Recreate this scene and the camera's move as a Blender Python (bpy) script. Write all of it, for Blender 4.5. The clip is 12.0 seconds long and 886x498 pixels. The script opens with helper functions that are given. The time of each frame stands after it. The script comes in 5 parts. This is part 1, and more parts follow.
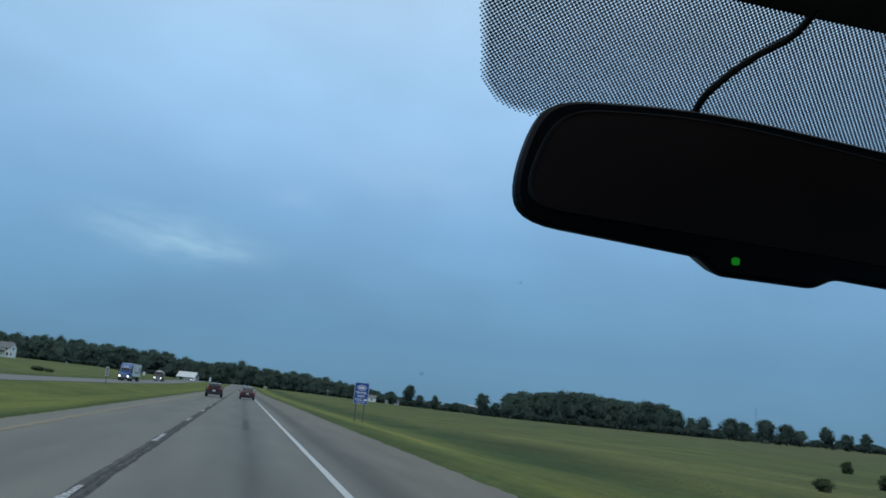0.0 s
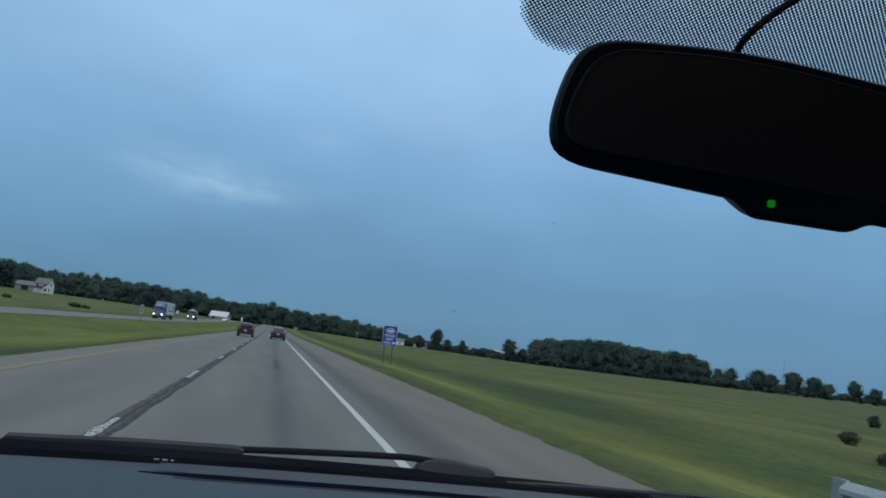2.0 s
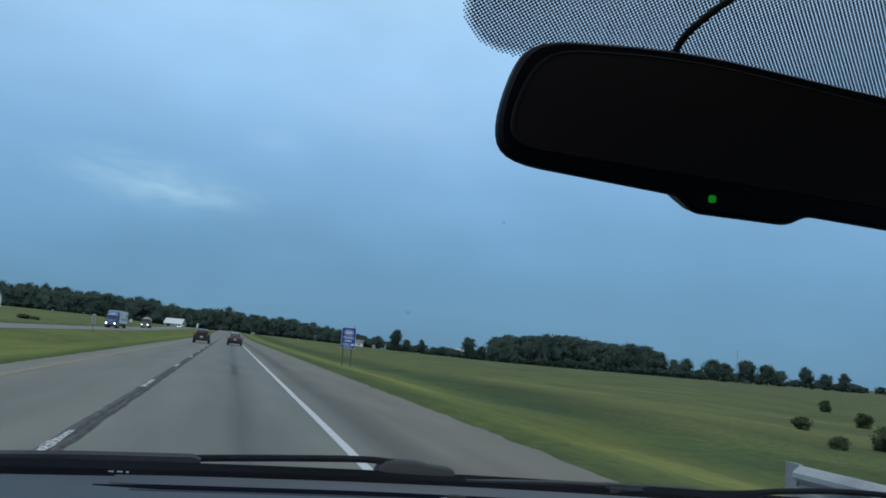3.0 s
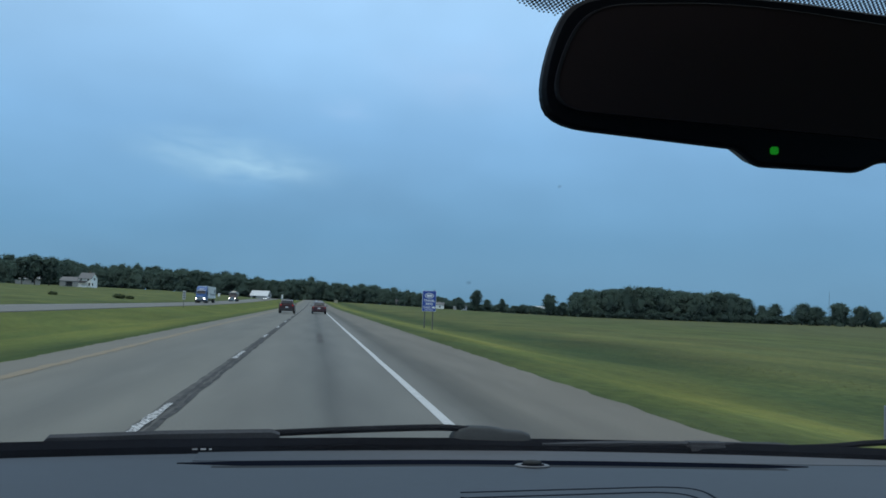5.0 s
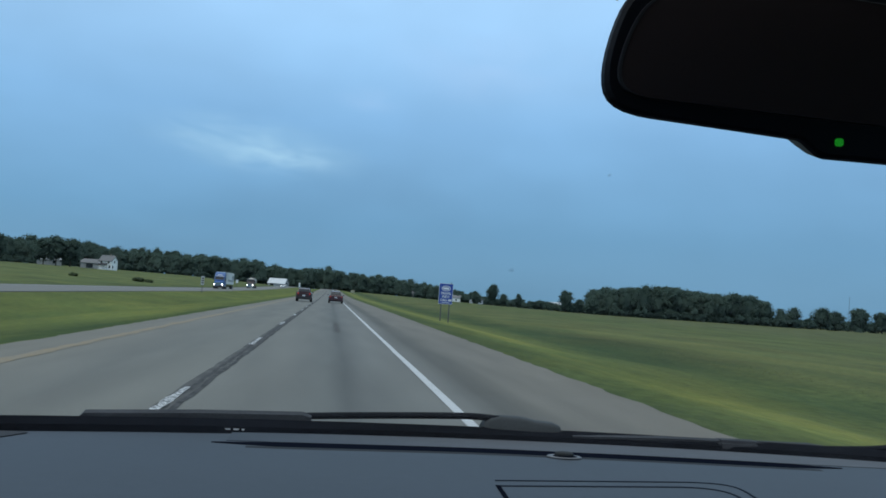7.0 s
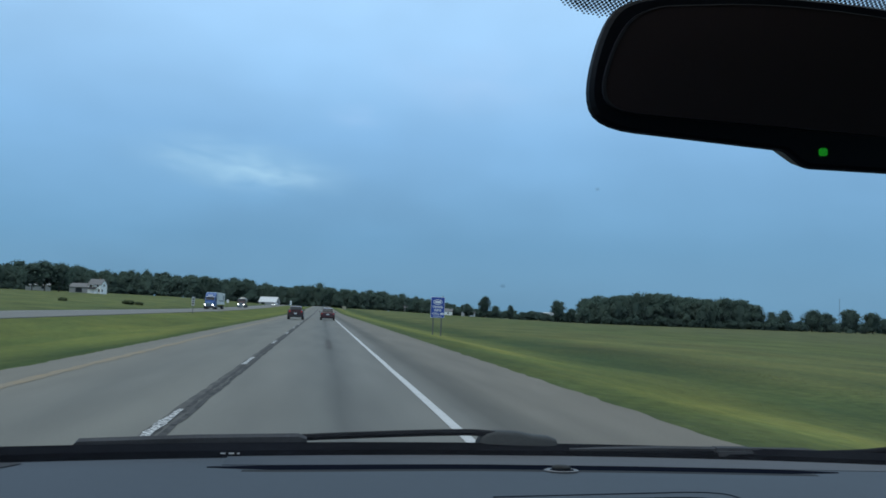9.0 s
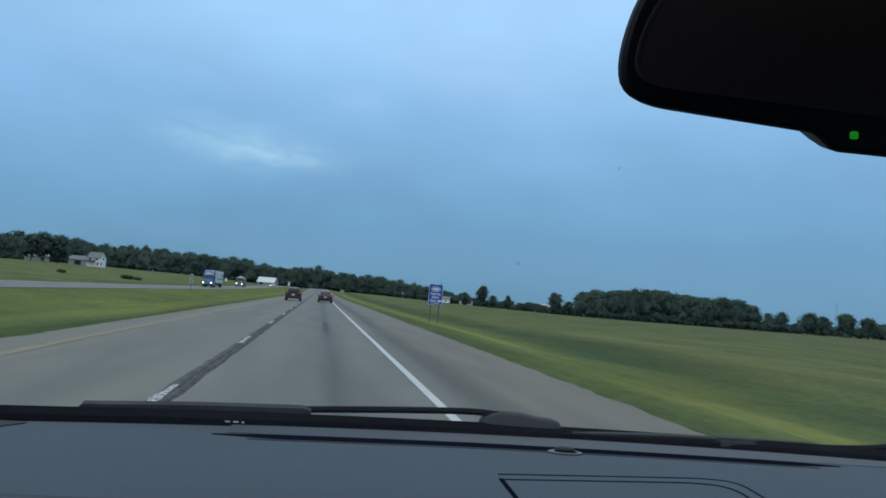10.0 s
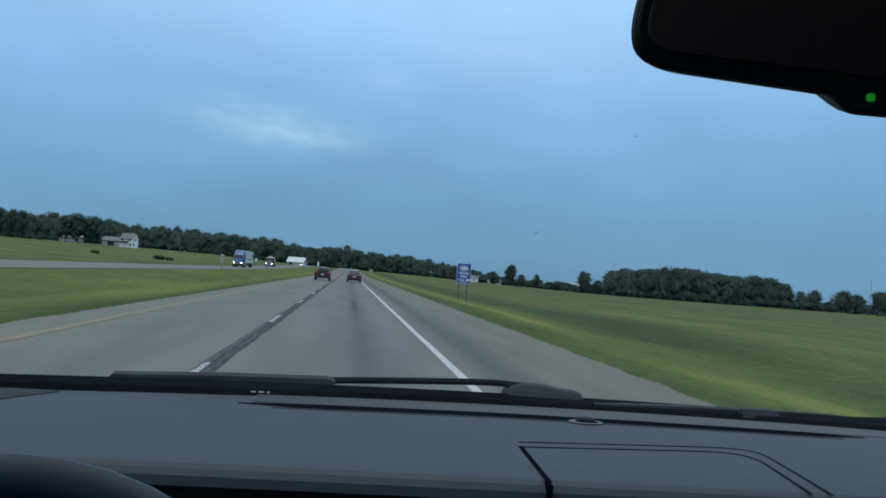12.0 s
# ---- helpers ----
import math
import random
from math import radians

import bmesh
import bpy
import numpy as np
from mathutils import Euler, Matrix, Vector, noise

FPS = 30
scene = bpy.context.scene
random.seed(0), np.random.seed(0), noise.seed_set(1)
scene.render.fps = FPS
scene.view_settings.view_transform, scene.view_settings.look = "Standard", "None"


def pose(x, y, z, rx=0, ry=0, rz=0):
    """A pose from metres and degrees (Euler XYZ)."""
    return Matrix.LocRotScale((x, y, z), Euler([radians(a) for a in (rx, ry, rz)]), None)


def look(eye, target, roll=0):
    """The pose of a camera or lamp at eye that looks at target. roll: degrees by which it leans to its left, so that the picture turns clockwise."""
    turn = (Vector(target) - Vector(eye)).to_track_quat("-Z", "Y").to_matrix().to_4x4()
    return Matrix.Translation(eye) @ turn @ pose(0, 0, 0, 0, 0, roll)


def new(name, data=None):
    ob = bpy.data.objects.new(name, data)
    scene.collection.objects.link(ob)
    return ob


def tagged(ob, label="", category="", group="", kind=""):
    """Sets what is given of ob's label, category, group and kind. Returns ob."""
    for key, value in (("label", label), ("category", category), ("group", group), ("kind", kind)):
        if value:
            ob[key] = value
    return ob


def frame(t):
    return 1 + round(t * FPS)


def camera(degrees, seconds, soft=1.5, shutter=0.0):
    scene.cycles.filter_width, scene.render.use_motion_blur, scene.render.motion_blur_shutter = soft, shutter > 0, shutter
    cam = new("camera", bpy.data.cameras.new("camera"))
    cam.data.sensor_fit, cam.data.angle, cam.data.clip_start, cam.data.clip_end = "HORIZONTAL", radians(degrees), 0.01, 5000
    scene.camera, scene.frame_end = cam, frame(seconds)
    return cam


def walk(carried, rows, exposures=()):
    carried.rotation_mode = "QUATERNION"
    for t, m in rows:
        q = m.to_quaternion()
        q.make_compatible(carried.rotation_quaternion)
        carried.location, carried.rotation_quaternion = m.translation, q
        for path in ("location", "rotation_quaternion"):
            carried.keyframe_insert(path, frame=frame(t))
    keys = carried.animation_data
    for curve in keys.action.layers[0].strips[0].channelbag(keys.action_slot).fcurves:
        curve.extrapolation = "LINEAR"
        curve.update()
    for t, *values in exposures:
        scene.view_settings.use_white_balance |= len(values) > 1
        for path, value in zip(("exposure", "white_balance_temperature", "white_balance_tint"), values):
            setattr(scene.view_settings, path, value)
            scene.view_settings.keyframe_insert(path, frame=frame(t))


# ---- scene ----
cam = camera(55.57, 12.0, soft=1.7)


def held(x, y, z, yaw, pitch, roll):
    a, b = radians(yaw), radians(pitch)
    eye = Vector((x, y, z))
    return look(eye, eye + Vector((math.sin(a) * math.cos(b), math.cos(a) * math.cos(b), math.sin(b))), roll)


walk(cam, [
    (0, held(-0.0128, 0.0000, 1.4507, 12.29, 10.55, 5.67)),
    (0.5, held(-0.0131, -0.0008, 1.4564, 11.58, 9.15, 3.78)),
    (1, held(-0.0135, -0.0009, 1.4604, 11.52, 9.13, 3.75)),
    (1.5, held(-0.0134, -0.0041, 1.4605, 11.17, 8.03, 4.50)),
    (2, held(-0.0171, -0.0064, 1.4436, 10.66, 6.65, 6.99)),
    (2.5, held(-0.0137, -0.0024, 1.4458, 10.92, 6.46, 6.08)),
    (2.7, held(-0.0144, -0.0103, 1.4456, 12.92, 6.96, 5.82)),
    (4.3, held(-0.0061, -0.0132, 1.4432, 13.48, 6.68, 3.34)),
    (4.5, held(0.0140, -0.0008, 1.4494, 12.30, 5.92, 3.03)),
    (5, held(0.0028, -0.0057, 1.4551, 8.60, 3.90, 2.16)),
    (5.5, held(-0.0003, -0.0053, 1.4469, 7.61, 3.14, 2.68)),
    (6, held(-0.0041, 0.0014, 1.4512, 6.84, 3.57, 2.37)),
    (6.5, held(-0.0042, -0.0014, 1.4485, 7.48, 3.56, 2.48)),
    (7, held(-0.0189, 0.0004, 1.4479, 7.41, 3.36, 3.94)),
    (7.2, held(-0.0123, -0.0010, 1.4507, 7.05, 3.18, 3.58)),
    (8.8, held(-0.0197, -0.0076, 1.4533, 7.96, 4.75, 2.14)),
    (9, held(-0.0197, -0.0012, 1.4517, 8.02, 4.31, 2.20)),
    (9.5, held(-0.0242, -0.0010, 1.4481, 8.16, 4.12, 2.95)),
    (10, held(-0.0326, 0.0040, 1.4392, 8.08, 3.47, 4.57)),
    (10.5, held(-0.0213, 0.0026, 1.4428, 7.91, 2.83, 4.23)),
    (11, held(-0.0274, 0.0013, 1.4354, 7.87, 2.75, 4.94)),
    (11.5, held(-0.0250, -0.0004, 1.4352, 7.02, 2.63, 4.44)),
    (12, held(-0.0246, -0.0033, 1.4313, 6.27, 1.91, 4.38)),
], exposures=[(0, -0.16), (0.5, -0.22), (1.5, -0.26), (2.5, -0.13), (4.5, -0.04), (6, 0.05), (12, 0.05)])

# ---- sky and sun: a blue evening overcast, paler overhead ----
SUN_UP, SUN_TURN = radians(48), radians(-140)
world = bpy.data.worlds.new("evening_sky")
scene.world = world
world.use_nodes = True
wt = world.node_tree
wt.nodes.clear()


def wnode(kind, **kw):
    n = wt.nodes.new(kind)
    for k, v in kw.items():
        n.inputs[k].default_value = v
    return n


w_out = wnode("ShaderNodeOutputWorld")
w_bg = wnode("ShaderNodeBackground", Strength=1.0)
w_tc = wnode("ShaderNodeTexCoord")
w_sep = wnode("ShaderNodeSeparateXYZ")
wt.links.new(w_tc.outputs["Generated"], w_sep.inputs[0])
w_ramp = wnode("ShaderNodeValToRGB")
wt.links.new(w_sep.outputs["Z"], w_ramp.inputs[0])
SKY_STOPS = [(0.0, (0.142, 0.315, 0.49)), (0.08, (0.153, 0.350, 0.57)), (0.20, (0.250, 0.495, 0.80)),
             (0.36, (0.412, 0.68, 1.0)), (0.60, (0.647, 0.85, 1.05)), (1.0, (1.029, 1.13, 1.18))]
el = w_ramp.color_ramp.elements
el[0].position, el[1].position = SKY_STOPS[0][0], SKY_STOPS[-1][0]
for p, c in SKY_STOPS[1:-1]:
    el.new(p)
for e, (p, c) in zip(el, SKY_STOPS):
    e.position, e.color = p, (*c, 1)
# broad soft cloud banks
w_map = wnode("ShaderNodeMapping", Scale=(1.5, 1.5, 3.6))
wt.links.new(w_tc.outputs["Generated"], w_map.inputs[0])
w_n1 = wnode("ShaderNodeTexNoise", Scale=1.6, Detail=5.0, Roughness=0.5)
wt.links.new(w_map.outputs[0], w_n1.inputs["Vector"])
w_r1 = wnode("ShaderNodeMapRange")
for k, v in (("From Min", 0.3), ("From Max", 0.7), ("To Min", 0.90), ("To Max", 1.10)):
    w_r1.inputs[k].default_value = v
wt.links.new(w_n1.outputs["Fac"], w_r1.inputs[0])
w_mul = wnode("ShaderNodeVectorMath")
w_mul.operation = "SCALE"
wt.links.new(w_ramp.outputs[0], w_mul.inputs[0])
wt.links.new(w_r1.outputs[0], w_mul.inputs["Scale"])
# finer mottling of the cloud
w_map3 = wnode("ShaderNodeMapping", Scale=(1.0, 1.0, 1.9))
wt.links.new(w_tc.outputs["Generated"], w_map3.inputs[0])
w_n3 = wnode("ShaderNodeTexNoise", Scale=7.0, Detail=4.0, Roughness=0.5)
wt.links.new(w_map3.outputs[0], w_n3.inputs["Vector"])
w_r4 = wnode("ShaderNodeMapRange")
for k, v in (("From Min", 0.3), ("From Max", 0.7), ("To Min", 0.965), ("To Max", 1.035)):
    w_r4.inputs[k].default_value = v
wt.links.new(w_n3.outputs["Fac"], w_r4.inputs[0])
w_mul2 = wnode("ShaderNodeVectorMath")
w_mul2.operation = "SCALE"
wt.links.new(w_mul.outputs[0], w_mul2.inputs[0])
wt.links.new(w_r4.outputs[0], w_mul2.inputs["Scale"])


def cloud_streak(base, centre, tilt, half, grain, share, colour):
    """One pale streak of cloud over what base gives: its centre as a direction, its slope, half its length and height, the size of its grain."""
    sub = wnode("ShaderNodeVectorMath")
    sub.operation = "SUBTRACT"
    sub.inputs[1].default_value = centre
    wt.links.new(w_tc.outputs["Generated"], sub.inputs[0])
    fit = wnode("ShaderNodeMapping", Rotation=(0, radians(tilt), 0), Scale=(half[0], 1.0, half[1]))
    fit.vector_type = "TEXTURE"
    wt.links.new(sub.outputs[0], fit.inputs[0])
    far = wnode("ShaderNodeVectorMath")
    far.operation = "LENGTH"
    wt.links.new(fit.outputs[0], far.inputs[0])
    fade = wnode("ShaderNodeMapRange")
    fade.interpolation_type = "SMOOTHSTEP"
    for k, v in (("From Min", 0.05), ("From Max", 1.0), ("To Min", 1.0), ("To Max", 0.0)):
        fade.inputs[k].default_value = v
    wt.links.new(far.outputs["Value"], fade.inputs[0])
    comb = wnode("ShaderNodeMapping", Rotation=(0, radians(tilt), 0), Scale=(grain[0], 1.0, grain[1]))
    comb.vector_type = "TEXTURE"
    wt.links.new(sub.outputs[0], comb.inputs[0])
    grainy = wnode("ShaderNodeTexNoise", Scale=1.0, Detail=6.0, Roughness=0.58, Distortion=0.5)
    wt.links.new(comb.outputs[0], grainy.inputs["Vector"])
    spread = wnode("ShaderNodeMapRange")
    for k, v in (("From Min", 0.34), ("From Max", 0.66), ("To Min", 0.08 * share), ("To Max", share)):
        spread.inputs[k].default_value = v
    wt.links.new(grainy.outputs["Fac"], spread.inputs[0])
    both = wnode("ShaderNodeMath")
    both.operation = "MULTIPLY"
    wt.links.new(fade.outputs[0], both.inputs[0])
    wt.links.new(spread.outputs[0], both.inputs[1])
    mix = wnode("ShaderNodeMix")
    mix.data_type = "RGBA"
    wt.links.new(both.outputs[0], mix.inputs["Factor"])
    wt.links.new(base, mix.inputs["A"])
    mix.inputs["B"].default_value = (*colour, 1)
    return mix.outputs["Result"]


# a pale wisp low over the road, with a brighter thread at its lower end, and faint pale patches higher up
sky_out = w_mul2.outputs[0]
sky_out = cloud_streak(sky_out, (-0.100, 0.98, 0.160), 4, (0.155, 0.040), (0.075, 0.018), 0.85, (0.38, 0.64, 0.86))
sky_out = cloud_streak(sky_out, (-0.066, 0.98, 0.153), 6, (0.080, 0.017), (0.030, 0.009), 0.65, (0.44, 0.70, 0.90))
sky_out = cloud_streak(sky_out, (0.165, 0.95, 0.275), 4, (0.16, 0.060), (0.12, 0.05), 0.45, (0.45, 0.67, 0.98))
sky_out = cloud_streak(sky_out, (0.42, 0.90, 0.10), 0, (0.36, 0.16), (0.5, 0.2), 0.55, (0.145, 0.325, 0.52))
sky_out = cloud_streak(sky_out, (0.03, 0.97, 0.225), 2, (0.05, 0.020), (0.05, 0.02), 0.35, (0.43, 0.66, 0.97))
# the clear sky behind shows faintly through
w_sky = wnode("ShaderNodeTexSky")
w_sky.sky_type, w_sky.sun_disc = "NISHITA", False
w_sky.sun_elevation, w_sky.sun_rotation = SUN_UP, SUN_TURN
w_skys = wnode("ShaderNodeVectorMath")
w_skys.operation = "SCALE"
w_skys.inputs["Scale"].default_value = 0.08
wt.links.new(w_sky.outputs[0], w_skys.inputs[0])
w_mix2 = wnode("ShaderNodeMix", Factor=0.06)
w_mix2.data_type = "RGBA"
wt.links.new(sky_out, w_mix2.inputs["A"])
wt.links.new(w_skys.outputs[0], w_mix2.inputs["B"])
wt.links.new(w_mix2.outputs["Result"], w_bg.inputs["Color"])
wt.links.new(w_bg.outputs[0], w_out.inputs[0])

sun = new("sun", bpy.data.lights.new("sun", "SUN"))
sun.data.energy, sun.data.angle, sun.data.color = 0.6, radians(25), (1.0, 0.93, 0.82)
sun.matrix_world = look((math.sin(SUN_TURN) * 40, math.cos(SUN_TURN) * 40, 60), (0, 0, 0))

# ---- materials ----


def mat(name, col, rough=0.6, var=0.15, scale=6.0, bump=0.0, bscale=60.0, metal=0.0, spec=0.5, emit=0.0, fine=0.0, pale=None, coat=0.0, along=1.0):
    m = bpy.data.materials.new(name)
    m.use_nodes = True
    t = m.node_tree
    p = t.nodes["Principled BSDF"]
    p.inputs["Roughness"].default_value, p.inputs["Metallic"].default_value = rough, metal
    p.inputs["Specular IOR Level"].default_value = spec
    p.inputs["Coat Weight"].default_value = coat
    tc = t.nodes.new("ShaderNodeTexCoord")
    n = t.nodes.new("ShaderNodeTexNoise")
    n.inputs["Scale"].default_value, n.inputs["Detail"].default_value = scale, 6
    if along != 1.0:
        sm = t.nodes.new("ShaderNodeMapping")
        sm.inputs["Scale"].default_value = (1, along, 1)
        t.links.new(tc.outputs["Object"], sm.inputs[0])
        t.links.new(sm.outputs[0], n.inputs["Vector"])
    else:
        t.links.new(tc.outputs["Object"], n.inputs["Vector"])
    mix = t.nodes.new("ShaderNodeMix")
    mix.data_type = "RGBA"
    lo = [c * (1 - var) for c in col]
    hi = list(pale) if pale else [min(1, c * (1 + var)) for c in col]
    mix.inputs["A"].default_value, mix.inputs["B"].default_value = (*lo, 1), (*hi, 1)
    rng = t.nodes.new("ShaderNodeMapRange")
    rng.inputs["From Min"].default_value, rng.inputs["From Max"].default_value = 0.3, 0.7
    t.links.new(n.outputs["Fac"], rng.inputs[0])
    t.links.new(rng.outputs[0], mix.inputs["Factor"])
    out = mix.outputs["Result"]
    if fine:
        n3 = t.nodes.new("ShaderNodeTexNoise")
        n3.inputs["Scale"].default_value, n3.inputs["Detail"].default_value = scale * 23, 3
        t.links.new(tc.outputs["Object"], n3.inputs["Vector"])
        r3 = t.nodes.new("ShaderNodeMapRange")
        for k, v in (("From Min", 0.3), ("From Max", 0.7), ("To Min", 1 - fine), ("To Max", 1 + fine)):
            r3.inputs[k].default_value = v
        t.links.new(n3.outputs["Fac"], r3.inputs[0])
        s = t.nodes.new("ShaderNodeVectorMath")
        s.operation = "SCALE"
        t.links.new(out, s.inputs[0])
        t.links.new(r3.outputs[0], s.inputs["Scale"])
        out = s.outputs[0]
    t.links.new(out, p.inputs["Base Color"])
    if bump:
        nb = t.nodes.new("ShaderNodeTexNoise")
        nb.inputs["Scale"].default_value, nb.inputs["Detail"].default_value = bscale, 4
        t.links.new(tc.outputs["Object"], nb.inputs["Vector"])
        b = t.nodes.new("ShaderNodeBump")
        b.inputs["Strength"].default_value, b.inputs["Distance"].default_value = bump, 0.3 / bscale
        t.links.new(nb.outputs["Fac"], b.inputs["Height"])
        t.links.new(b.outputs[0], p.inputs["Normal"])
    if emit:
        p.inputs["Emission Color"].default_value = (*col, 1)
        p.inputs["Emission Strength"].default_value = emit
    return m


def banded(m, bands, wobble, stretch):
    """Colours that change across the road (along x), with uneven borders: bands of (x, colour)."""
    t = m.node_tree
    p = t.nodes["Principled BSDF"]
    src = p.inputs["Base Color"].links[0].from_socket
    tc = t.nodes.new("ShaderNodeTexCoord")
    sep = t.nodes.new("ShaderNodeSeparateXYZ")
    t.links.new(tc.outputs["Object"], sep.inputs[0])
    mp = t.nodes.new("ShaderNodeMapping")
    mp.inputs["Scale"].default_value = stretch
    t.links.new(tc.outputs["Object"], mp.inputs[0])
    n = t.nodes.new("ShaderNodeTexNoise")
    n.inputs["Scale"].default_value, n.inputs["Detail"].default_value = 1.0, 5
    t.links.new(mp.outputs[0], n.inputs["Vector"])
    ma = t.nodes.new("ShaderNodeMath")
    ma.operation = "MULTIPLY_ADD"
    t.links.new(n.outputs["Fac"], ma.inputs[0])
    ma.inputs[1].default_value = 2 * wobble
    t.links.new(sep.outputs["X"], ma.inputs[2])
    lo, hi = bands[0][0], bands[-1][0]
    mr = t.nodes.new("ShaderNodeMapRange")
    mr.inputs["From Min"].default_value, mr.inputs["From Max"].default_value = lo + wobble, hi + wobble
    t.links.new(ma.outputs[0], mr.inputs[0])
    ramp = t.nodes.new("ShaderNodeValToRGB")
    e = ramp.color_ramp.elements
    for x, c in bands[1:-1]:
        e.new((x - lo) / (hi - lo))
    for q, (x, c) in zip(e, bands):
        q.position, q.color = (x - lo) / (hi - lo), (*c, 1)
    t.links.new(mr.outputs[0], ramp.inputs[0])
    mul = t.nodes.new("ShaderNodeMix")
    mul.data_type, mul.blend_type = "RGBA", "MULTIPLY"
    mul.inputs["Factor"].default_value = 1.0
    t.links.new(ramp.outputs[0], mul.inputs["A"])
    t.links.new(src, mul.inputs["B"])
    t.links.new(mul.outputs["Result"], p.inputs["Base Color"])
    return m


# dark bands at -34 and 5.6 carry ditch and grass-edge shadow in their colour
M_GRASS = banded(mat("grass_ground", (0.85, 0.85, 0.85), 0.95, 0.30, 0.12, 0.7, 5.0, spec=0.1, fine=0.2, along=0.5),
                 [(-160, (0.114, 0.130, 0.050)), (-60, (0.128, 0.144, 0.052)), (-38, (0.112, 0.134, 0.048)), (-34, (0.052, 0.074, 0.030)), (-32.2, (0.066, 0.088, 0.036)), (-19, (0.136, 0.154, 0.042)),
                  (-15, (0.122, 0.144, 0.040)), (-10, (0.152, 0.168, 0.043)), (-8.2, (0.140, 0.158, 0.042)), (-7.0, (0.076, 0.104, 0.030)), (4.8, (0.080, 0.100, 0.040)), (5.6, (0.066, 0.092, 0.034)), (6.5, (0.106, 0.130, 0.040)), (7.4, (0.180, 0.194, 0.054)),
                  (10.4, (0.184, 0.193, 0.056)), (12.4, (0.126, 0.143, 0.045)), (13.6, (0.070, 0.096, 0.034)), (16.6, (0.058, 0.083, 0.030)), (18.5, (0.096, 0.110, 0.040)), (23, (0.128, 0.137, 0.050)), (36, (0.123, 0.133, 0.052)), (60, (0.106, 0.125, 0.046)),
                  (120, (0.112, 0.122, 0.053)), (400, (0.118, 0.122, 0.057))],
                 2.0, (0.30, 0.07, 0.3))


def patchy(m, low, high, stretch):
    """Broad uneven patches: the colour is multiplied by low to high, a colour each, over a slow noise."""
    t = m.node_tree
    p = t.nodes["Principled BSDF"]
    src = p.inputs["Base Color"].links[0].from_socket
    tc = t.nodes.new("ShaderNodeTexCoord")
    mp = t.nodes.new("ShaderNodeMapping")
    mp.inputs["Scale"].default_value = stretch
    t.links.new(tc.outputs["Object"], mp.inputs[0])
    n = t.nodes.new("ShaderNodeTexNoise")
    n.inputs["Scale"].default_value, n.inputs["Detail"].default_value, n.inputs["Roughness"].default_value = 1.0, 7, 0.6
    t.links.new(mp.outputs[0], n.inputs["Vector"])
    ramp = t.nodes.new("ShaderNodeValToRGB")
    e = ramp.color_ramp.elements
    e[0].position, e[1].position = 0.34, 0.66
    e[0].color, e[1].color = (*low, 1), (*high, 1)
    t.links.new(n.outputs["Fac"], ramp.inputs[0])
    mul = t.nodes.new("ShaderNodeMix")
    mul.data_type, mul.blend_type = "RGBA", "MULTIPLY"
    mul.inputs["Factor"].default_value = 1.0
    t.links.new(src, mul.inputs["A"])
    t.links.new(ramp.outputs[0], mul.inputs["B"])
    t.links.new(mul.outputs["Result"], p.inputs["Base Color"])
    return m


patchy(M_GRASS, (0.80, 0.89, 0.87), (1.18, 1.11, 0.98), (0.13, 0.05, 0.1))
patchy(M_GRASS, (0.84, 0.92, 0.90), (1.15, 1.09, 1.03), (0.55, 0.10, 0.5))
patchy(M_GRASS, (0.90, 0.94, 0.94), (1.09, 1.06, 1.03), (2.6, 0.9, 1.5))
M_ASPHALT = banded(mat("worn_asphalt", (0.9, 0.9, 0.9), 0.85, 0.15, 1.3, 0.35, 90.0, spec=0.38, fine=0.16, along=0.10),
                   [(-6.2, (0.177, 0.161, 0.126)), (-5.2, (0.183, 0.169, 0.135)), (-4.3, (0.169, 0.161, 0.135)), (-3.4, (0.149, 0.145, 0.124)), (-2.4, (0.173, 0.167, 0.141)), (-1.5, (0.164, 0.159, 0.137)),
                    (-0.7, (0.161, 0.157, 0.137)), (0.0, (0.140, 0.140, 0.124)), (0.35, (0.099, 0.099, 0.089)), (0.6, (0.137, 0.136, 0.122)), (1.0, (0.159, 0.157, 0.139)), (2.0, (0.159, 0.154, 0.135)), (2.18, (0.133, 0.127, 0.108)), (2.42, (0.095, 0.089, 0.073)), (2.72, (0.104, 0.096, 0.078)),
                    (3.15, (0.160, 0.145, 0.117)), (5.2, (0.171, 0.151, 0.117))], 0.20, (0.7, 0.12, 0.7))
M_ASPHALT2 = mat("far_carriageway", (0.160, 0.155, 0.142), 0.85, 0.1, 0.5, 0.2, 60.0, spec=0.3)
M_TAR = mat("tar_seal", (0.036, 0.036, 0.036), 0.9, 0.35, 5.0, 0.3, 40.0, spec=0.15, fine=0.2, pale=(0.088, 0.086, 0.082))
M_DASH_PAINT = mat("flaking_white_paint", (0.10, 0.10, 0.098), 0.8, 0.1, 20.0, 0.2, 90.0, pale=(0.52, 0.52, 0.51))
for node in M_DASH_PAINT.node_tree.nodes:
    if node.bl_idname == "ShaderNodeMapRange":
        node.inputs["From Min"].default_value, node.inputs["From Max"].default_value = 0.46, 0.55
M_TAR_OLD = mat("old_tar", (0.082, 0.080, 0.076), 0.9, 0.2, 2.0, 0.2, 60.0, spec=0.15, pale=(0.118, 0.113, 0.105))
M_WHITE_LINE = mat("worn_white_paint", (0.56, 0.56, 0.55), 0.7, 0.12, 3.0, 0.2, 90.0, pale=(0.43, 0.43, 0.42))
M_YELLOW_LINE = mat("worn_yellow_paint", (0.27, 0.195, 0.100), 0.8, 0.15, 1.6, 0.2, 90.0, pale=(0.185, 0.160, 0.118), fine=0.2)
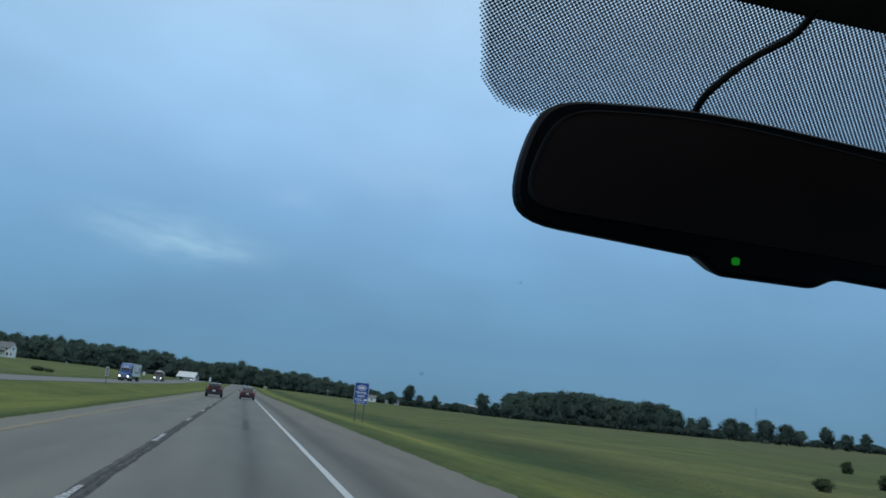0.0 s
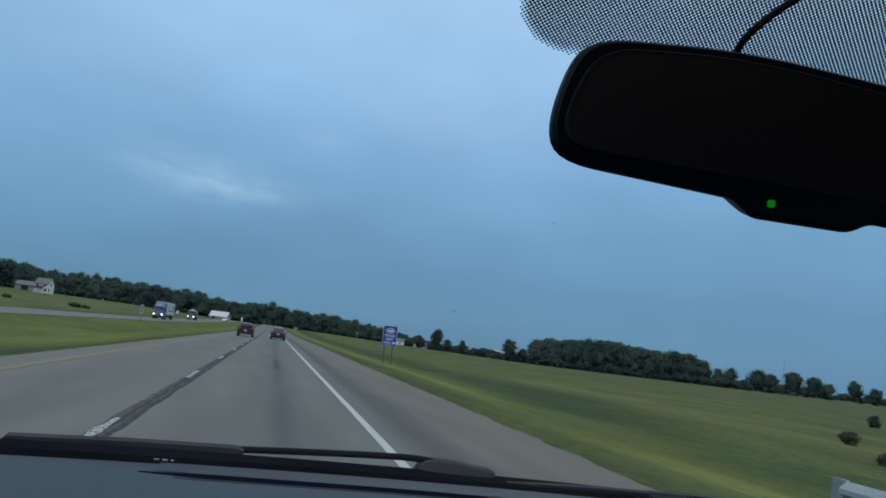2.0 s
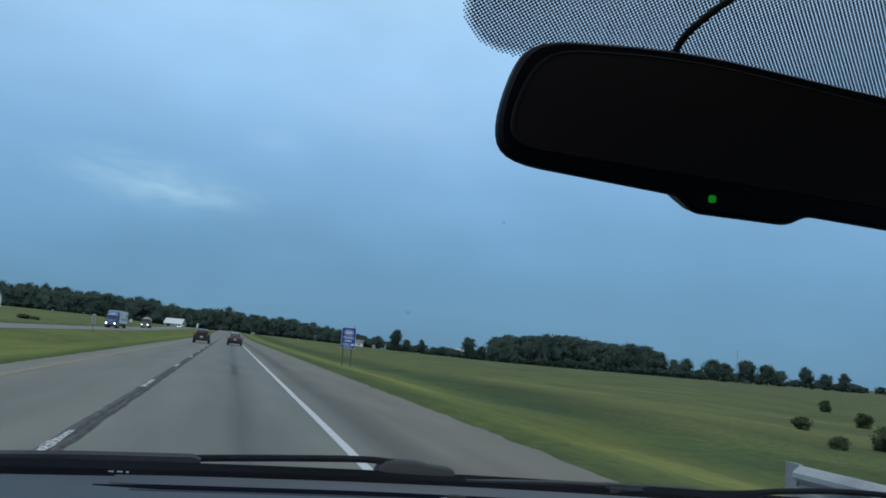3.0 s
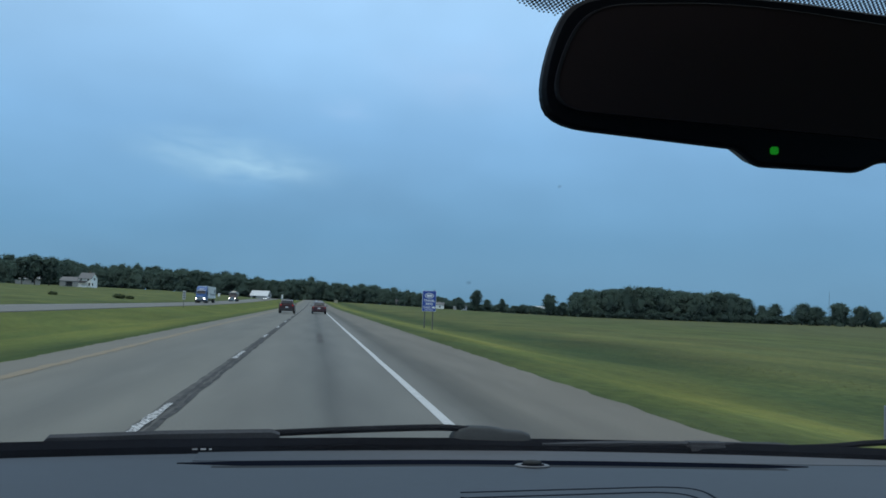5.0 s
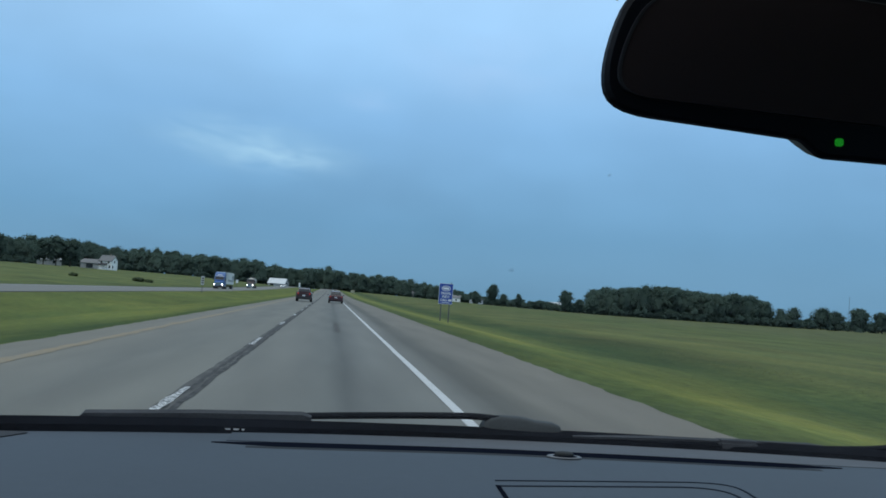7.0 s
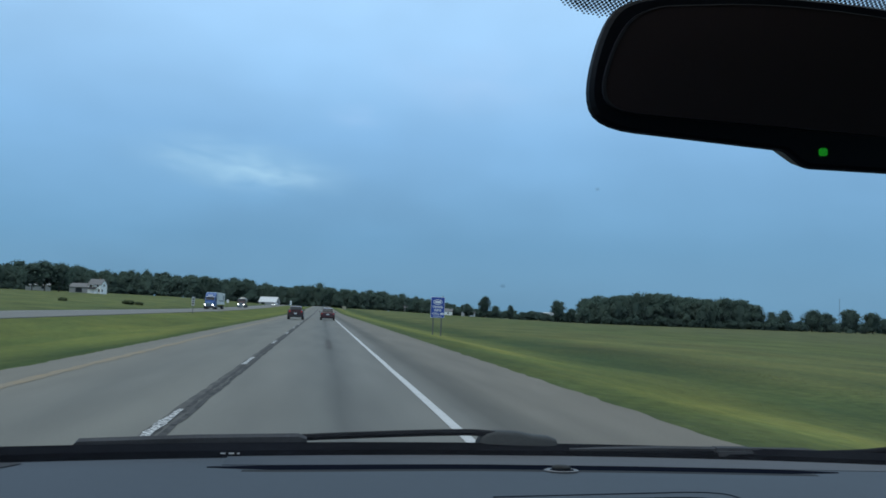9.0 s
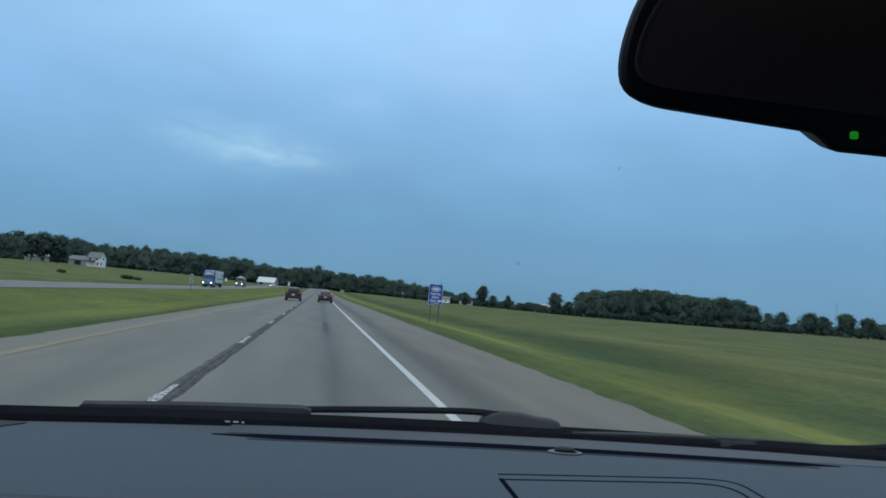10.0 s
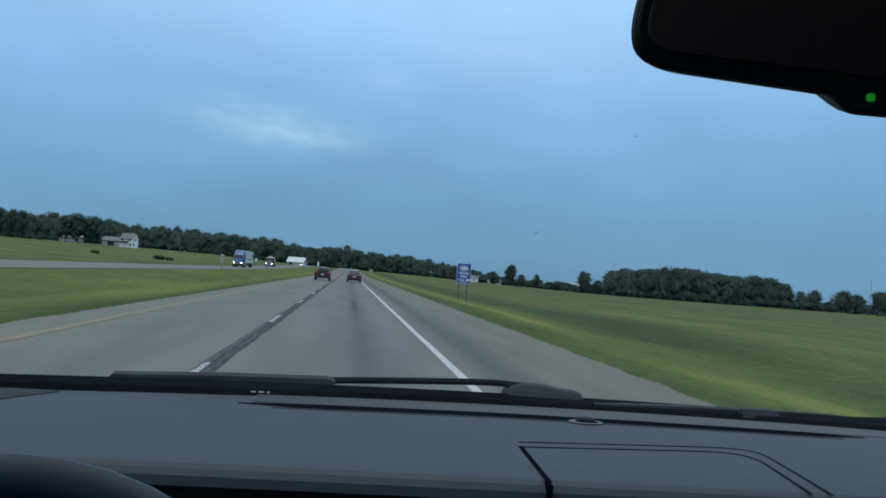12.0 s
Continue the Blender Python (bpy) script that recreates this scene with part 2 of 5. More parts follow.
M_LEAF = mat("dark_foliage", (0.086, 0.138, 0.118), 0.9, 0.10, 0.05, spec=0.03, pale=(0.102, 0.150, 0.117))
M_LEAF_B = mat("shrub_foliage", (0.092, 0.128, 0.062), 0.85, 0.35, 1.5, spec=0.1, pale=(0.125, 0.160, 0.075))
M_BARK = mat("bark", (0.09, 0.075, 0.06), 0.9, 0.3, 2.0, 0.5, 12.0)
M_STEEL = mat("galvanised_steel", (0.33, 0.34, 0.345), 0.55, 0.2, 2.5, 0.1, 30.0, metal=0.6, fine=0.12)
M_POST = mat("weathered_timber", (0.20, 0.18, 0.15), 0.9, 0.25, 6.0, 0.4, 40.0)
M_SIGN_POST = mat("galvanised_post", (0.12, 0.12, 0.115), 0.7, 0.15, 5.0, metal=0.3)
M_BLUE = mat("blue_sign_sheet", (0.02, 0.065, 0.33), 0.5, 0.06, 3.0)
M_SIGN_WHITE = mat("white_sign_sheet", (0.75, 0.76, 0.77), 0.5, 0.05, 3.0)
M_SIDING = mat("white_siding", (0.80, 0.80, 0.78), 0.7, 0.06, 1.5)
M_ROOF = mat("grey_shingles", (0.17, 0.17, 0.17), 0.9, 0.2, 3.0, 0.3, 20.0)
M_PALE_ROOF = mat("pale_barn_roof", (0.58, 0.59, 0.59), 0.5, 0.1, 0.8)
M_GREY_SIDING = mat("grey_siding", (0.30, 0.31, 0.31), 0.7, 0.1, 1.5)
M_PORCH = mat("dark_porch_shingles", (0.045, 0.045, 0.048), 0.9, 0.2, 3.0, 0.3, 20.0)
M_METALROOF = mat("pale_metal_roof", (0.42, 0.44, 0.45), 0.5, 0.1, 1.0)
M_WINDOW = mat("dark_window", (0.02, 0.022, 0.025), 0.12, 0.1, 2.0)
M_MAROON = mat("dark_red_paint", (0.036, 0.008, 0.011), 0.3, 0.1, 3.0, coat=0.6)
M_RED = mat("red_paint", (0.055, 0.014, 0.020), 0.3, 0.1, 3.0, coat=0.6)
M_SILVER = mat("pale_paint", (0.55, 0.56, 0.57), 0.3, 0.06, 3.0, coat=0.5)
M_TRUCK_BLUE = mat("truck_blue", (0.022, 0.09, 0.27), 0.35, 0.1, 2.0, coat=0.4)
M_TRAILER = mat("white_trailer", (0.62, 0.64, 0.63), 0.5, 0.06, 0.7)
M_GREYSTRIPE = mat("grey_stripe", (0.14, 0.16, 0.17), 0.5, 0.1, 1.0)
M_CHROME = mat("chrome", (0.6, 0.6, 0.6), 0.2, 0.05, 3.0, metal=1.0)
M_TYRE = mat("tyre_rubber", (0.018, 0.018, 0.019), 0.85, 0.2, 8.0)
M_CHASSIS = mat("dark_chassis", (0.03, 0.03, 0.032), 0.7, 0.2, 4.0)
M_BROWN = mat("brown_truck_paint", (0.070, 0.036, 0.032), 0.4, 0.15, 2.0, coat=0.3)
M_TANK = mat("dull_tank_steel", (0.40, 0.37, 0.32), 0.55, 0.25, 0.8, metal=0.15)
M_TAIL = mat("tail_lamp", (0.45, 0.03, 0.025), 0.2, 0.05, 9.0, emit=0.12)
M_TAIL_OFF = mat("tail_lamp_lens", (0.35, 0.015, 0.015), 0.2, 0.05, 9.0)
M_HEADLAMP = mat("lit_headlamp", (1.0, 0.97, 0.9), 0.2, 0.02, 9.0, emit=6.0)
M_PLATE = mat("number_plate", (0.55, 0.56, 0.57), 0.5, 0.05, 9.0)
M_DASH = mat("dash_vinyl", (0.0370, 0.0485, 0.0635), 0.66, 0.08, 3.0, 0.25, 420.0, spec=0.4, fine=0.04)
M_DASH_LOW = mat("dark_dash_plastic", (0.012, 0.013, 0.015), 0.75, 0.1, 5.0, 0.2, 300.0, spec=0.25)
# dash vinyl turning paler along x, the sky's reflection put into its colour
M_SHEEN = banded(mat("sky_sheen_vinyl", (0.95, 0.95, 0.95), 0.7, 0.10, 4.0, 0.15, 420.0, spec=0.3, fine=0.05),
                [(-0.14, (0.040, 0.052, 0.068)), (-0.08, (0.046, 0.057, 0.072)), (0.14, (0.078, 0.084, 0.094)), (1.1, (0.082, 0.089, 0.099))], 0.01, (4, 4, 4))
M_DISH = mat("pale_sensor_plastic", (0.12, 0.127, 0.137), 0.5, 0.15, 60.0, spec=0.4)
M_GROOVE = mat("dark_groove", (0.006, 0.008, 0.014), 0.9, 0.1, 5.0, spec=0.0)
M_SEAM = mat("soft_seam", (0.024, 0.032, 0.044), 0.9, 0.1, 5.0, spec=0.0)
M_COWL = mat("black_cowl", (0.006, 0.007, 0.010), 0.85, 0.3, 9.0, 0.2, 200.0, spec=0.03, fine=0.2)
M_WIPER = mat("wiper_grey", (0.046, 0.049, 0.055), 0.75, 0.25, 14.0, 0.15, 200.0, spec=0.08, fine=0.15)
M_CAP = mat("pivot_cap_grey", (0.041, 0.045, 0.047), 0.7, 0.2, 22.0, 0.2, 260.0, spec=0.15, fine=0.15)
M_RUBBER = mat("black_rubber", (0.010, 0.011, 0.014), 0.8, 0.2, 20.0, spec=0.08)
M_MIRROR_CASE = mat("mirror_case", (0.006, 0.008, 0.014), 0.45, 0.15, 12.0, 0.1, 300.0, spec=0.2)
M_MIRROR = mat("dimmed_mirror_glass", (0.052, 0.040, 0.044), 0.14, 0.02, 2.0, spec=0.35)
M_MIRROR_EDGE = mat("ground_glass_edge", (0.030, 0.032, 0.040), 0.35, 0.1, 40.0, spec=0.5)
M_LED = mat("green_led", (0.02, 0.50, 0.03), 0.3, 0.3, 900.0, emit=0.22)
M_CABLE = mat("cable_black", (0.008, 0.008, 0.012), 0.5, 0.1, 30.0)
M_FRIT = mat("black_ceramic_dots", (0.012, 0.012, 0.016), 0.5, 0.1, 30.0)
M_LINER = mat("grey_headliner", (0.045, 0.043, 0.045), 0.95, 0.1, 20.0, 0.3, 500.0)
M_WHEEL = mat("wheel_leather", (0.026, 0.033, 0.050), 0.55, 0.1, 30.0, 0.2, 300.0, spec=0.3)
M_VIN = mat("pale_label", (0.40, 0.42, 0.45), 0.5, 0.05, 9.0)


def leafy(m, share):
    """Let part of the light through a leaf or blade."""
    t = m.node_tree
    p = t.nodes["Principled BSDF"]
    out = t.nodes["Material Output"]
    tr = t.nodes.new("ShaderNodeBsdfTranslucent")
    t.links.new(p.inputs["Base Color"].links[0].from_socket, tr.inputs["Color"])
    mx = t.nodes.new("ShaderNodeMixShader")
    mx.inputs[0].default_value = share
    t.links.new(p.outputs[0], mx.inputs[1])
    t.links.new(tr.outputs[0], mx.inputs[2])
    t.links.new(mx.outputs[0], out.inputs[0])
    return m


leafy(M_LEAF, 0.5)
leafy(M_LEAF_B, 0.5)


def windscreen_glass():
    m = bpy.data.materials.new("windscreen_glass")
    m.use_nodes = True
    t = m.node_tree
    t.nodes.clear()
    out = t.nodes.new("ShaderNodeOutputMaterial")
    tr = t.nodes.new("ShaderNodeBsdfTransparent")
    tr.inputs[0].default_value = (0.965, 0.985, 0.99, 1)
    gl = t.nodes.new("ShaderNodeBsdfGlossy")
    gl.inputs["Roughness"].default_value = 0.03
    fr = t.nodes.new("ShaderNodeFresnel")
    fr.inputs["IOR"].default_value = 1.25
    mx = t.nodes.new("ShaderNodeMixShader")
    t.links.new(fr.outputs[0], mx.inputs[0])
    t.links.new(tr.outputs[0], mx.inputs[1])
    t.links.new(gl.outputs[0], mx.inputs[2])
    t.links.new(mx.outputs[0], out.inputs[0])
    return m


M_GLASS = windscreen_glass()


def smear_glass():
    """Dried smears that let most of the light through."""
    m = bpy.data.materials.new("dried_smear")
    m.use_nodes = True
    t = m.node_tree
    p = t.nodes["Principled BSDF"]
    p.inputs["Base Color"].default_value, p.inputs["Roughness"].default_value, p.inputs["Alpha"].default_value = (0.10, 0.10, 0.09, 1), 0.8, 0.11
    return m


M_SMEAR = smear_glass()

# ---- mesh helpers ----


def thing(name, base, label, category, group="", kind=""):
    e = new(name)
    e.location = base
    e.empty_display_size = 0.1
    return tagged(e, label, category, group, kind)


def part(name, bm, material, parent=None, label="", smooth=False, local=True):
    """A bmesh as one mesh object. local: its coordinates are the parent's own; else the world's."""
    me = bpy.data.meshes.new(name)
    if smooth:
        for f in bm.faces:
            f.smooth = True
    bm.to_mesh(me)
    bm.free()
    me.materials.append(material)
    ob = new(name, me)
    if parent:
        ob.parent = parent
        if not local:
            top = parent
            off = Vector((0, 0, 0))
            while top:
                off += Vector(top.location)
                top = top.parent
            ob.location = -off
    if label:
        ob["label"] = label
    return ob


def box(bm, a, b, bevel=0.0):
    vs = [bm.verts.new((x, y, z)) for x in (a[0], b[0]) for y in (a[1], b[1]) for z in (a[2], b[2])]
    fs = [bm.faces.new([vs[i] for i in q]) for q in ((0, 1, 3, 2), (4, 6, 7, 5), (0, 4, 5, 1), (2, 3, 7, 6), (0, 2, 6, 4), (1, 5, 7, 3))]
    if bevel:
        es = list({e for f in fs for e in f.edges})
        bmesh.ops.bevel(bm, geom=es, offset=bevel, segments=2, affect="EDGES")
    return bm


def boxm(a, b, bevel=0.0):
    bm = bmesh.new()
    box(bm, a, b, bevel)
    bmesh.ops.recalc_face_normals(bm, faces=bm.faces)
    return bm


def loft(bm, rings, caps=True):
    rows = [[bm.verts.new(p) for p in r] for r in rings]
    n = len(rows[0])
    for a, b in zip(rows, rows[1:]):
        for i in range(n):
            bm.faces.new((a[i], a[(i + 1) % n], b[(i + 1) % n], b[i]))
    if caps:
        bm.faces.new(rows[0][::-1])
        bm.faces.new(rows[-1])
    bmesh.ops.recalc_face_normals(bm, faces=bm.faces)
    return bm


def ring(c, u, v, r, n, r2=None):
    r2 = r2 or r
    return [c + u * (r * math.cos(2 * math.pi * i / n)) + v * (r2 * math.sin(2 * math.pi * i / n)) for i in range(n)]


def tube(pts, radii, n=8, bm=None):
    bm = bm or bmesh.new()
    pts = [Vector(p) for p in pts]
    if not isinstance(radii, (list, tuple)):
        radii = [radii] * len(pts)
    rings = []
    for i, p in enumerate(pts):
        d = (pts[min(i + 1, len(pts) - 1)] - pts[max(i - 1, 0)]).normalized()
        u = d.cross(Vector((0, 0, 1)) if abs(d.z) < 0.9 else Vector((1, 0, 0))).normalized()
        rings.append(ring(p, u, d.cross(u), radii[i], n))
    return loft(bm, rings)


def smoothed(pts, n):
    """A Catmull-Rom line through the points."""
    pts = [Vector(p) for p in pts]
    q = [pts[0] * 2 - pts[1], *pts, pts[-1] * 2 - pts[-2]]
    out = []
    for i in range(1, len(q) - 2):
        for k in range(n):
            t = k / n
            a, b, c, d = q[i - 1:i + 3]
            out.append(0.5 * (2 * b + (c - a) * t + (2 * a - 5 * b + 4 * c - d) * t * t + (3 * b - a - 3 * c + d) * t ** 3))
    return out + [pts[-1]]


def rounded(poly, r, n=5):
    """A polygon with its corners rounded by r (one number or one for each corner)."""
    out = []
    for i, p in enumerate(poly):
        p, a, b = Vector(p), Vector(poly[i - 1]), Vector(poly[(i + 1) % len(poly)])
        rr = r[i] if isinstance(r, (list, tuple)) else r
        pa = p + (a - p).normalized() * min(rr, (a - p).length * 0.49)
        pb = p + (b - p).normalized() * min(rr, (b - p).length * 0.49)
        for k in range(n + 1):
            t = k / n
            out.append(pa * (1 - t) ** 2 + p * 2 * t * (1 - t) + pb * t * t)
    return out


def sstep(a, b, x):
    t = min(1, max(0, (x - a) / (b - a)))
    return t * t * (3 - 2 * t)


# ---- the lie of the land ----
PROFILE = [(-3000, 4.2), (-140, 3.2), (-100, 2.7), (-60, 1.0), (-40, 0.0), (-34, -0.5), (-32, -0.15), (-31, -0.06), (-20.5, -0.06), (-19, -0.15),
           (-13.5, -0.75), (-7.6, -0.18), (-6.2, -0.05), (5.0, -0.05), (6.6, -0.12), (12, -0.80), (15.5, -0.98), (19, -0.72), (60, -1.2), (200, -2.6), (3000, -3.8)]
PX, PZ = [p[0] for p in PROFILE], [p[1] for p in PROFILE]


def rise(y):
    return 2.4 * sstep(150, 640, y)


def land(x, y):
    z = float(np.interp(x, PX, PZ)) + rise(y) * (1 - sstep(20, 160, x))
    off = max(0, max(-31 - x, x - 7, min(-8 - x, x + 19)))
    z += 0.10 * min(1, off / 4) * noise.noise(Vector((x * 0.13, y * 0.07, 0))) + 0.5 * sstep(30, 200, max(-x - 20, x)) * noise.noise(Vector((x * 0.012, y * 0.012, 3)))
    return z


def build_ground():
    xs = sorted(set([-3000, -2000, -1200, -800, -500, -350, -250, -200, -170, -140, -120, -100, -85, -70, -60, -50, -45, -40, -37, -34, -33, -32, -31, -20.5, -19.7, -19, -17, -15, -13.5, -12, -10.5, -9, -7.6, -6.9, -6.2]
                    + [5.0, 5.8, 6.6, 7.4, 8.3, 9.2, 10, 11, 12, 13, 14.5, 16, 18, 21, 25, 30, 36, 44, 52, 60, 75, 90, 110, 135, 160, 200, 250, 320, 400, 500, 700, 1000, 1500, 2200, 3000]))
    ys = [-600, -300, -150, -80, -40, -20, -10] + [-5 + 1.5 * i for i in range(60)] + [88 + 4 * i for i in range(30)] + [212 + 14 * i for i in range(36)] + [740, 800, 900, 1100, 1500, 2200, 3000, 4200]
    v = [(x, y, land(x, y)) for y in ys for x in xs]
    n = len(xs)
    f = [(j * n + i, j * n + i + 1, (j + 1) * n + i + 1, (j + 1) * n + i) for j in range(len(ys) - 1) for i in range(n - 1)]
    me = bpy.data.meshes.new("ground")
    me.from_pydata(v, [], f)
    me.polygons.foreach_set("use_smooth", [True] * len(f))
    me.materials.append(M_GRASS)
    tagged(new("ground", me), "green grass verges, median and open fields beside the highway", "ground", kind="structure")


build_ground()


def strip(name, x0, x1, y0, y1, z, material, parent=None, label="", step=20.0, ragged=0.0, thick=0.0, seed=0):
    """A ribbon on the road that follows its rise, with uneven edges where it is ragged."""
    rnd = random.Random(seed)
    n = max(1, int((y1 - y0) / step))
    v, f = [], []
    cols = [x0 + (x1 - x0) * k / 6 for k in range(7)] if x1 - x0 > 5 else [x0, x1]
    m = len(cols)
    for j in range(n + 1):
        y = y0 + (y1 - y0) * j / n
        a, b = (rnd.uniform(-ragged, ragged), rnd.uniform(-ragged, ragged)) if ragged else (0, 0)
        for k, x in enumerate(cols):
            v.append((x + (a if k == 0 else b if k == m - 1 else 0), y, rise(y) + z))
    for j in range(n):
        for k in range(m - 1):
            f.append((j * m + k, j * m + k + 1, (j + 1) * m + k + 1, (j + 1) * m + k))
    if thick:
        base = len(v)
        v += [(x, y, q - thick) for x, y, q in v]
        for j in range(n):
            f.append((j * m, (j + 1) * m, base + (j + 1) * m, base + j * m))
            f.append((j * m + m - 1, base + j * m + m - 1, base + (j + 1) * m + m - 1, (j + 1) * m + m - 1))
    me = bpy.data.meshes.new(name)
    me.from_pydata(v, [], f)
    me.materials.append(material)
    ob = new(name, me)
    ob.parent = parent
    if label:
        ob["label"] = label
    return ob


LEFT_LINE, RIGHT_LINE, YELLOW = -1.84, 1.73, -5.06
road = tagged(strip("road", -6.1, 5.0, -120, 1200, 0.0, M_ASPHALT, step=0.5, thick=0.12, ragged=0.06, seed=2), "worn grey two-lane highway carriageway with paved shoulders", "road", kind="structure")
strip("edge_line", RIGHT_LINE - 0.068, RIGHT_LINE + 0.068, -60, 900, 0.006, M_WHITE_LINE, road, "solid white edge line", step=3, ragged=0.008, seed=3)
strip("edge_line", YELLOW - 0.12, YELLOW + 0.12, -60, 900, 0.006, M_YELLOW_LINE, road, "faded yellow edge line", step=0.5, ragged=0.05, seed=4)
strip("tar_seal", LEFT_LINE + 0.00, LEFT_LINE + 0.08, -40, 420, 0.004, M_TAR, road, "black tar over the lane joint", step=0.45, ragged=0.020, seed=5)
strip("tar_seal", LEFT_LINE + 0.12, LEFT_LINE + 0.20, -40, 420, 0.004, M_TAR, road, "black tar over the lane joint", step=0.6, ragged=0.022, seed=7)
strip("tar_seal", LEFT_LINE + 0.07, LEFT_LINE + 0.13, -40, 420, 0.002, M_TAR_OLD, road, "greyed old tar", step=2.0, seed=8)
strip("tar_seal", LEFT_LINE - 0.09, LEFT_LINE + 0.02, -40, 300, 0.003, M_TAR_OLD, road, "black tar over the lane joint", step=0.5, ragged=0.018, seed=6)
for k in range(-3, 34):
    y = 8.9 + 12.19 * k
    strip("lane_dash", LEFT_LINE - 0.06, LEFT_LINE + 0.05, y, y + 3.05, 0.009, M_DASH_PAINT, road, step=0.3, ragged=0.022, seed=40 + k)
strip("tar_patch", 0.22, 0.42, 30, 39, 0.004, M_TAR_OLD, road, "old dark tar smear", step=0.25, ragged=0.05, seed=30)
road_far = tagged(strip("road_opposite", -30.6, -20.6, -120, 1200, 0.0, M_ASPHALT2, step=8, thick=0.12, ragged=0.05, seed=12), "pale grey opposite carriageway beyond the grass median", "road", kind="structure")
strip("edge_line", -29.0, -28.87, -60, 700, 0.006, M_WHITE_LINE, road_far, step=10)
strip("edge_line", -22.0, -21.87, -60, 700, 0.006, M_YELLOW_LINE, road_far, step=10)

# ---- plants ----


def leaf_cloud(rnd, lobes, count, size):
    """Small bent leaf clumps scattered through a set of lobes (centre, radii)."""
    weight = [a[1][0] * a[1][1] for a in lobes]
    v, f, nn = [], [], []
    for _ in range(count):
        c, r = rnd.choices(lobes, weight)[0]
        d = Vector((rnd.gauss(0, 1), rnd.gauss(0, 1), rnd.gauss(0, 1))).normalized()
        k = rnd.uniform(0.66, 1.18) if rnd.random() < 0.82 else rnd.uniform(1.05, 1.26)
        p = Vector((c[0] + d.x * r[0] * k, c[1] + d.y * r[1] * k, c[2] + d.z * r[2] * k))
        s = size * rnd.uniform(0.6, 1.4)
        u = (Vector((rnd.gauss(0, 1), rnd.gauss(0, 1), rnd.gauss(0, 0.6)))).normalized()
        w = u.cross(d + Vector((rnd.gauss(0, 0.5), rnd.gauss(0, 0.5), rnd.gauss(0, 0.5))))
        w = w.normalized() if w.length > 1e-4 else Vector((0, 0, 1))
        b = len(v)
        v += [p - u * s, p + w * s * 0.6 + d * s * 0.25, p + u * s, p - w * s * 0.6 - d * s * 0.15]
        f += [(b, b + 1, b + 2), (b, b + 2, b + 3)]
        soft = (d * 0.22 + Vector((0, 0, 0.9)) + u * rnd.uniform(-0.18, 0.18)).normalized()
        nn += [soft] * 4
    return v, f, nn


def crown_lobes(rnd, h, wide, low):
    lobes = [((0, 0, h * 0.54), (wide * 0.41, wide * 0.41, h * 0.38))]
    for _ in range(26):
        a = rnd.uniform(0, 6.28)
        q = rnd.uniform(0.10, 0.40) * wide
        z = h * rnd.uniform(low, 0.84)
        s = wide * rnd.uniform(0.06, 0.17) * (1.15 - 0.35 * z / h)
        lobes.append(((q * math.cos(a), q * math.sin(a), z), (s, s, s * rnd.uniform(0.75, 1.1))))
    lobes.append(((rnd.uniform(-0.1, 0.1) * wide, rnd.uniform(-0.1, 0.1) * wide, h * 0.86), (wide * 0.22, wide * 0.22, h * 0.13)))
    return lobes


def inner_foliage(rnd, lobes, v, f, nn):
    """Uneven leafy masses inside the lobes, that close the crown behind its outer leaves."""
    for c, r in lobes:
        b, m, n = len(v), 4, 6
        ph = rnd.uniform(0, 9)
        for i in range(m + 1):
            e = math.pi * i / m - math.pi / 2
            for j in range(n):
                g = 2 * math.pi * j / n + (i % 2) * 0.35
                k = 0.78 * (1 + 0.5 * noise.noise(Vector((math.cos(g) * 1.6 + ph, math.sin(g) * 1.6, e * 1.7))))
                v.append(Vector((c[0] + r[0] * k * math.cos(e) * math.cos(g), c[1] + r[1] * k * math.cos(e) * math.sin(g), c[2] + r[2] * k * math.sin(e))))
                nn.append(Vector((0.22 * math.cos(e) * math.cos(g), 0.22 * math.cos(e) * math.sin(g), 0.2 * math.sin(e) + 0.9)).normalized())
        for i in range(m):
            for j in range(n):
                p, q = b + i * n + j, b + i * n + (j + 1) % n
                f += [(p, q, q + n), (p, q + n, p + n)]


def tree_arrays(seed, h, wide, low, count, size):
    rnd = random.Random(seed)
    lobes = crown_lobes(rnd, h, wide, low)
    v, f, nn = leaf_cloud(rnd, lobes, count, size)
    inner_foliage(rnd, lobes, v, f, nn)
    return v, f, nn


def soften(me, normals):
    """Shade a leafy mesh by the roundness of its crown, not by each leaf's own tilt."""
    me.polygons.foreach_set("use_smooth", [True] * len(me.polygons))
    me.normals_split_custom_set_from_vertices([tuple(q) for q in normals])


def trunk_mesh(seed, h, wide):
    rnd = random.Random(seed)
    bm = bmesh.new()
    lean = Vector((rnd.uniform(-0.3, 0.3), rnd.uniform(-0.3, 0.3), 0))
    pts = [Vector((0, 0, -0.4)), Vector((0, 0, 0.5)) + lean * 0.1, Vector((0, 0, h * 0.3)) + lean * 0.4, Vector((0, 0, h * 0.6)) + lean]
    tube(pts, [h * 0.026, h * 0.02, h * 0.015, h * 0.006], 8, bm)
    for i in range(6):
        a, z = rnd.uniform(0, 6.28), h * rnd.uniform(0.24, 0.5)
        d = Vector((math.cos(a), math.sin(a), rnd.uniform(0.5, 1.0)))
        p = Vector((0, 0, z)) + lean * (z / h)
        tube([p, p + d * wide * 0.13, p + d * wide * 0.26 + Vector((0, 0, 0.3))], [h * 0.009, h * 0.006, h * 0.002], 6, bm)
    return bm


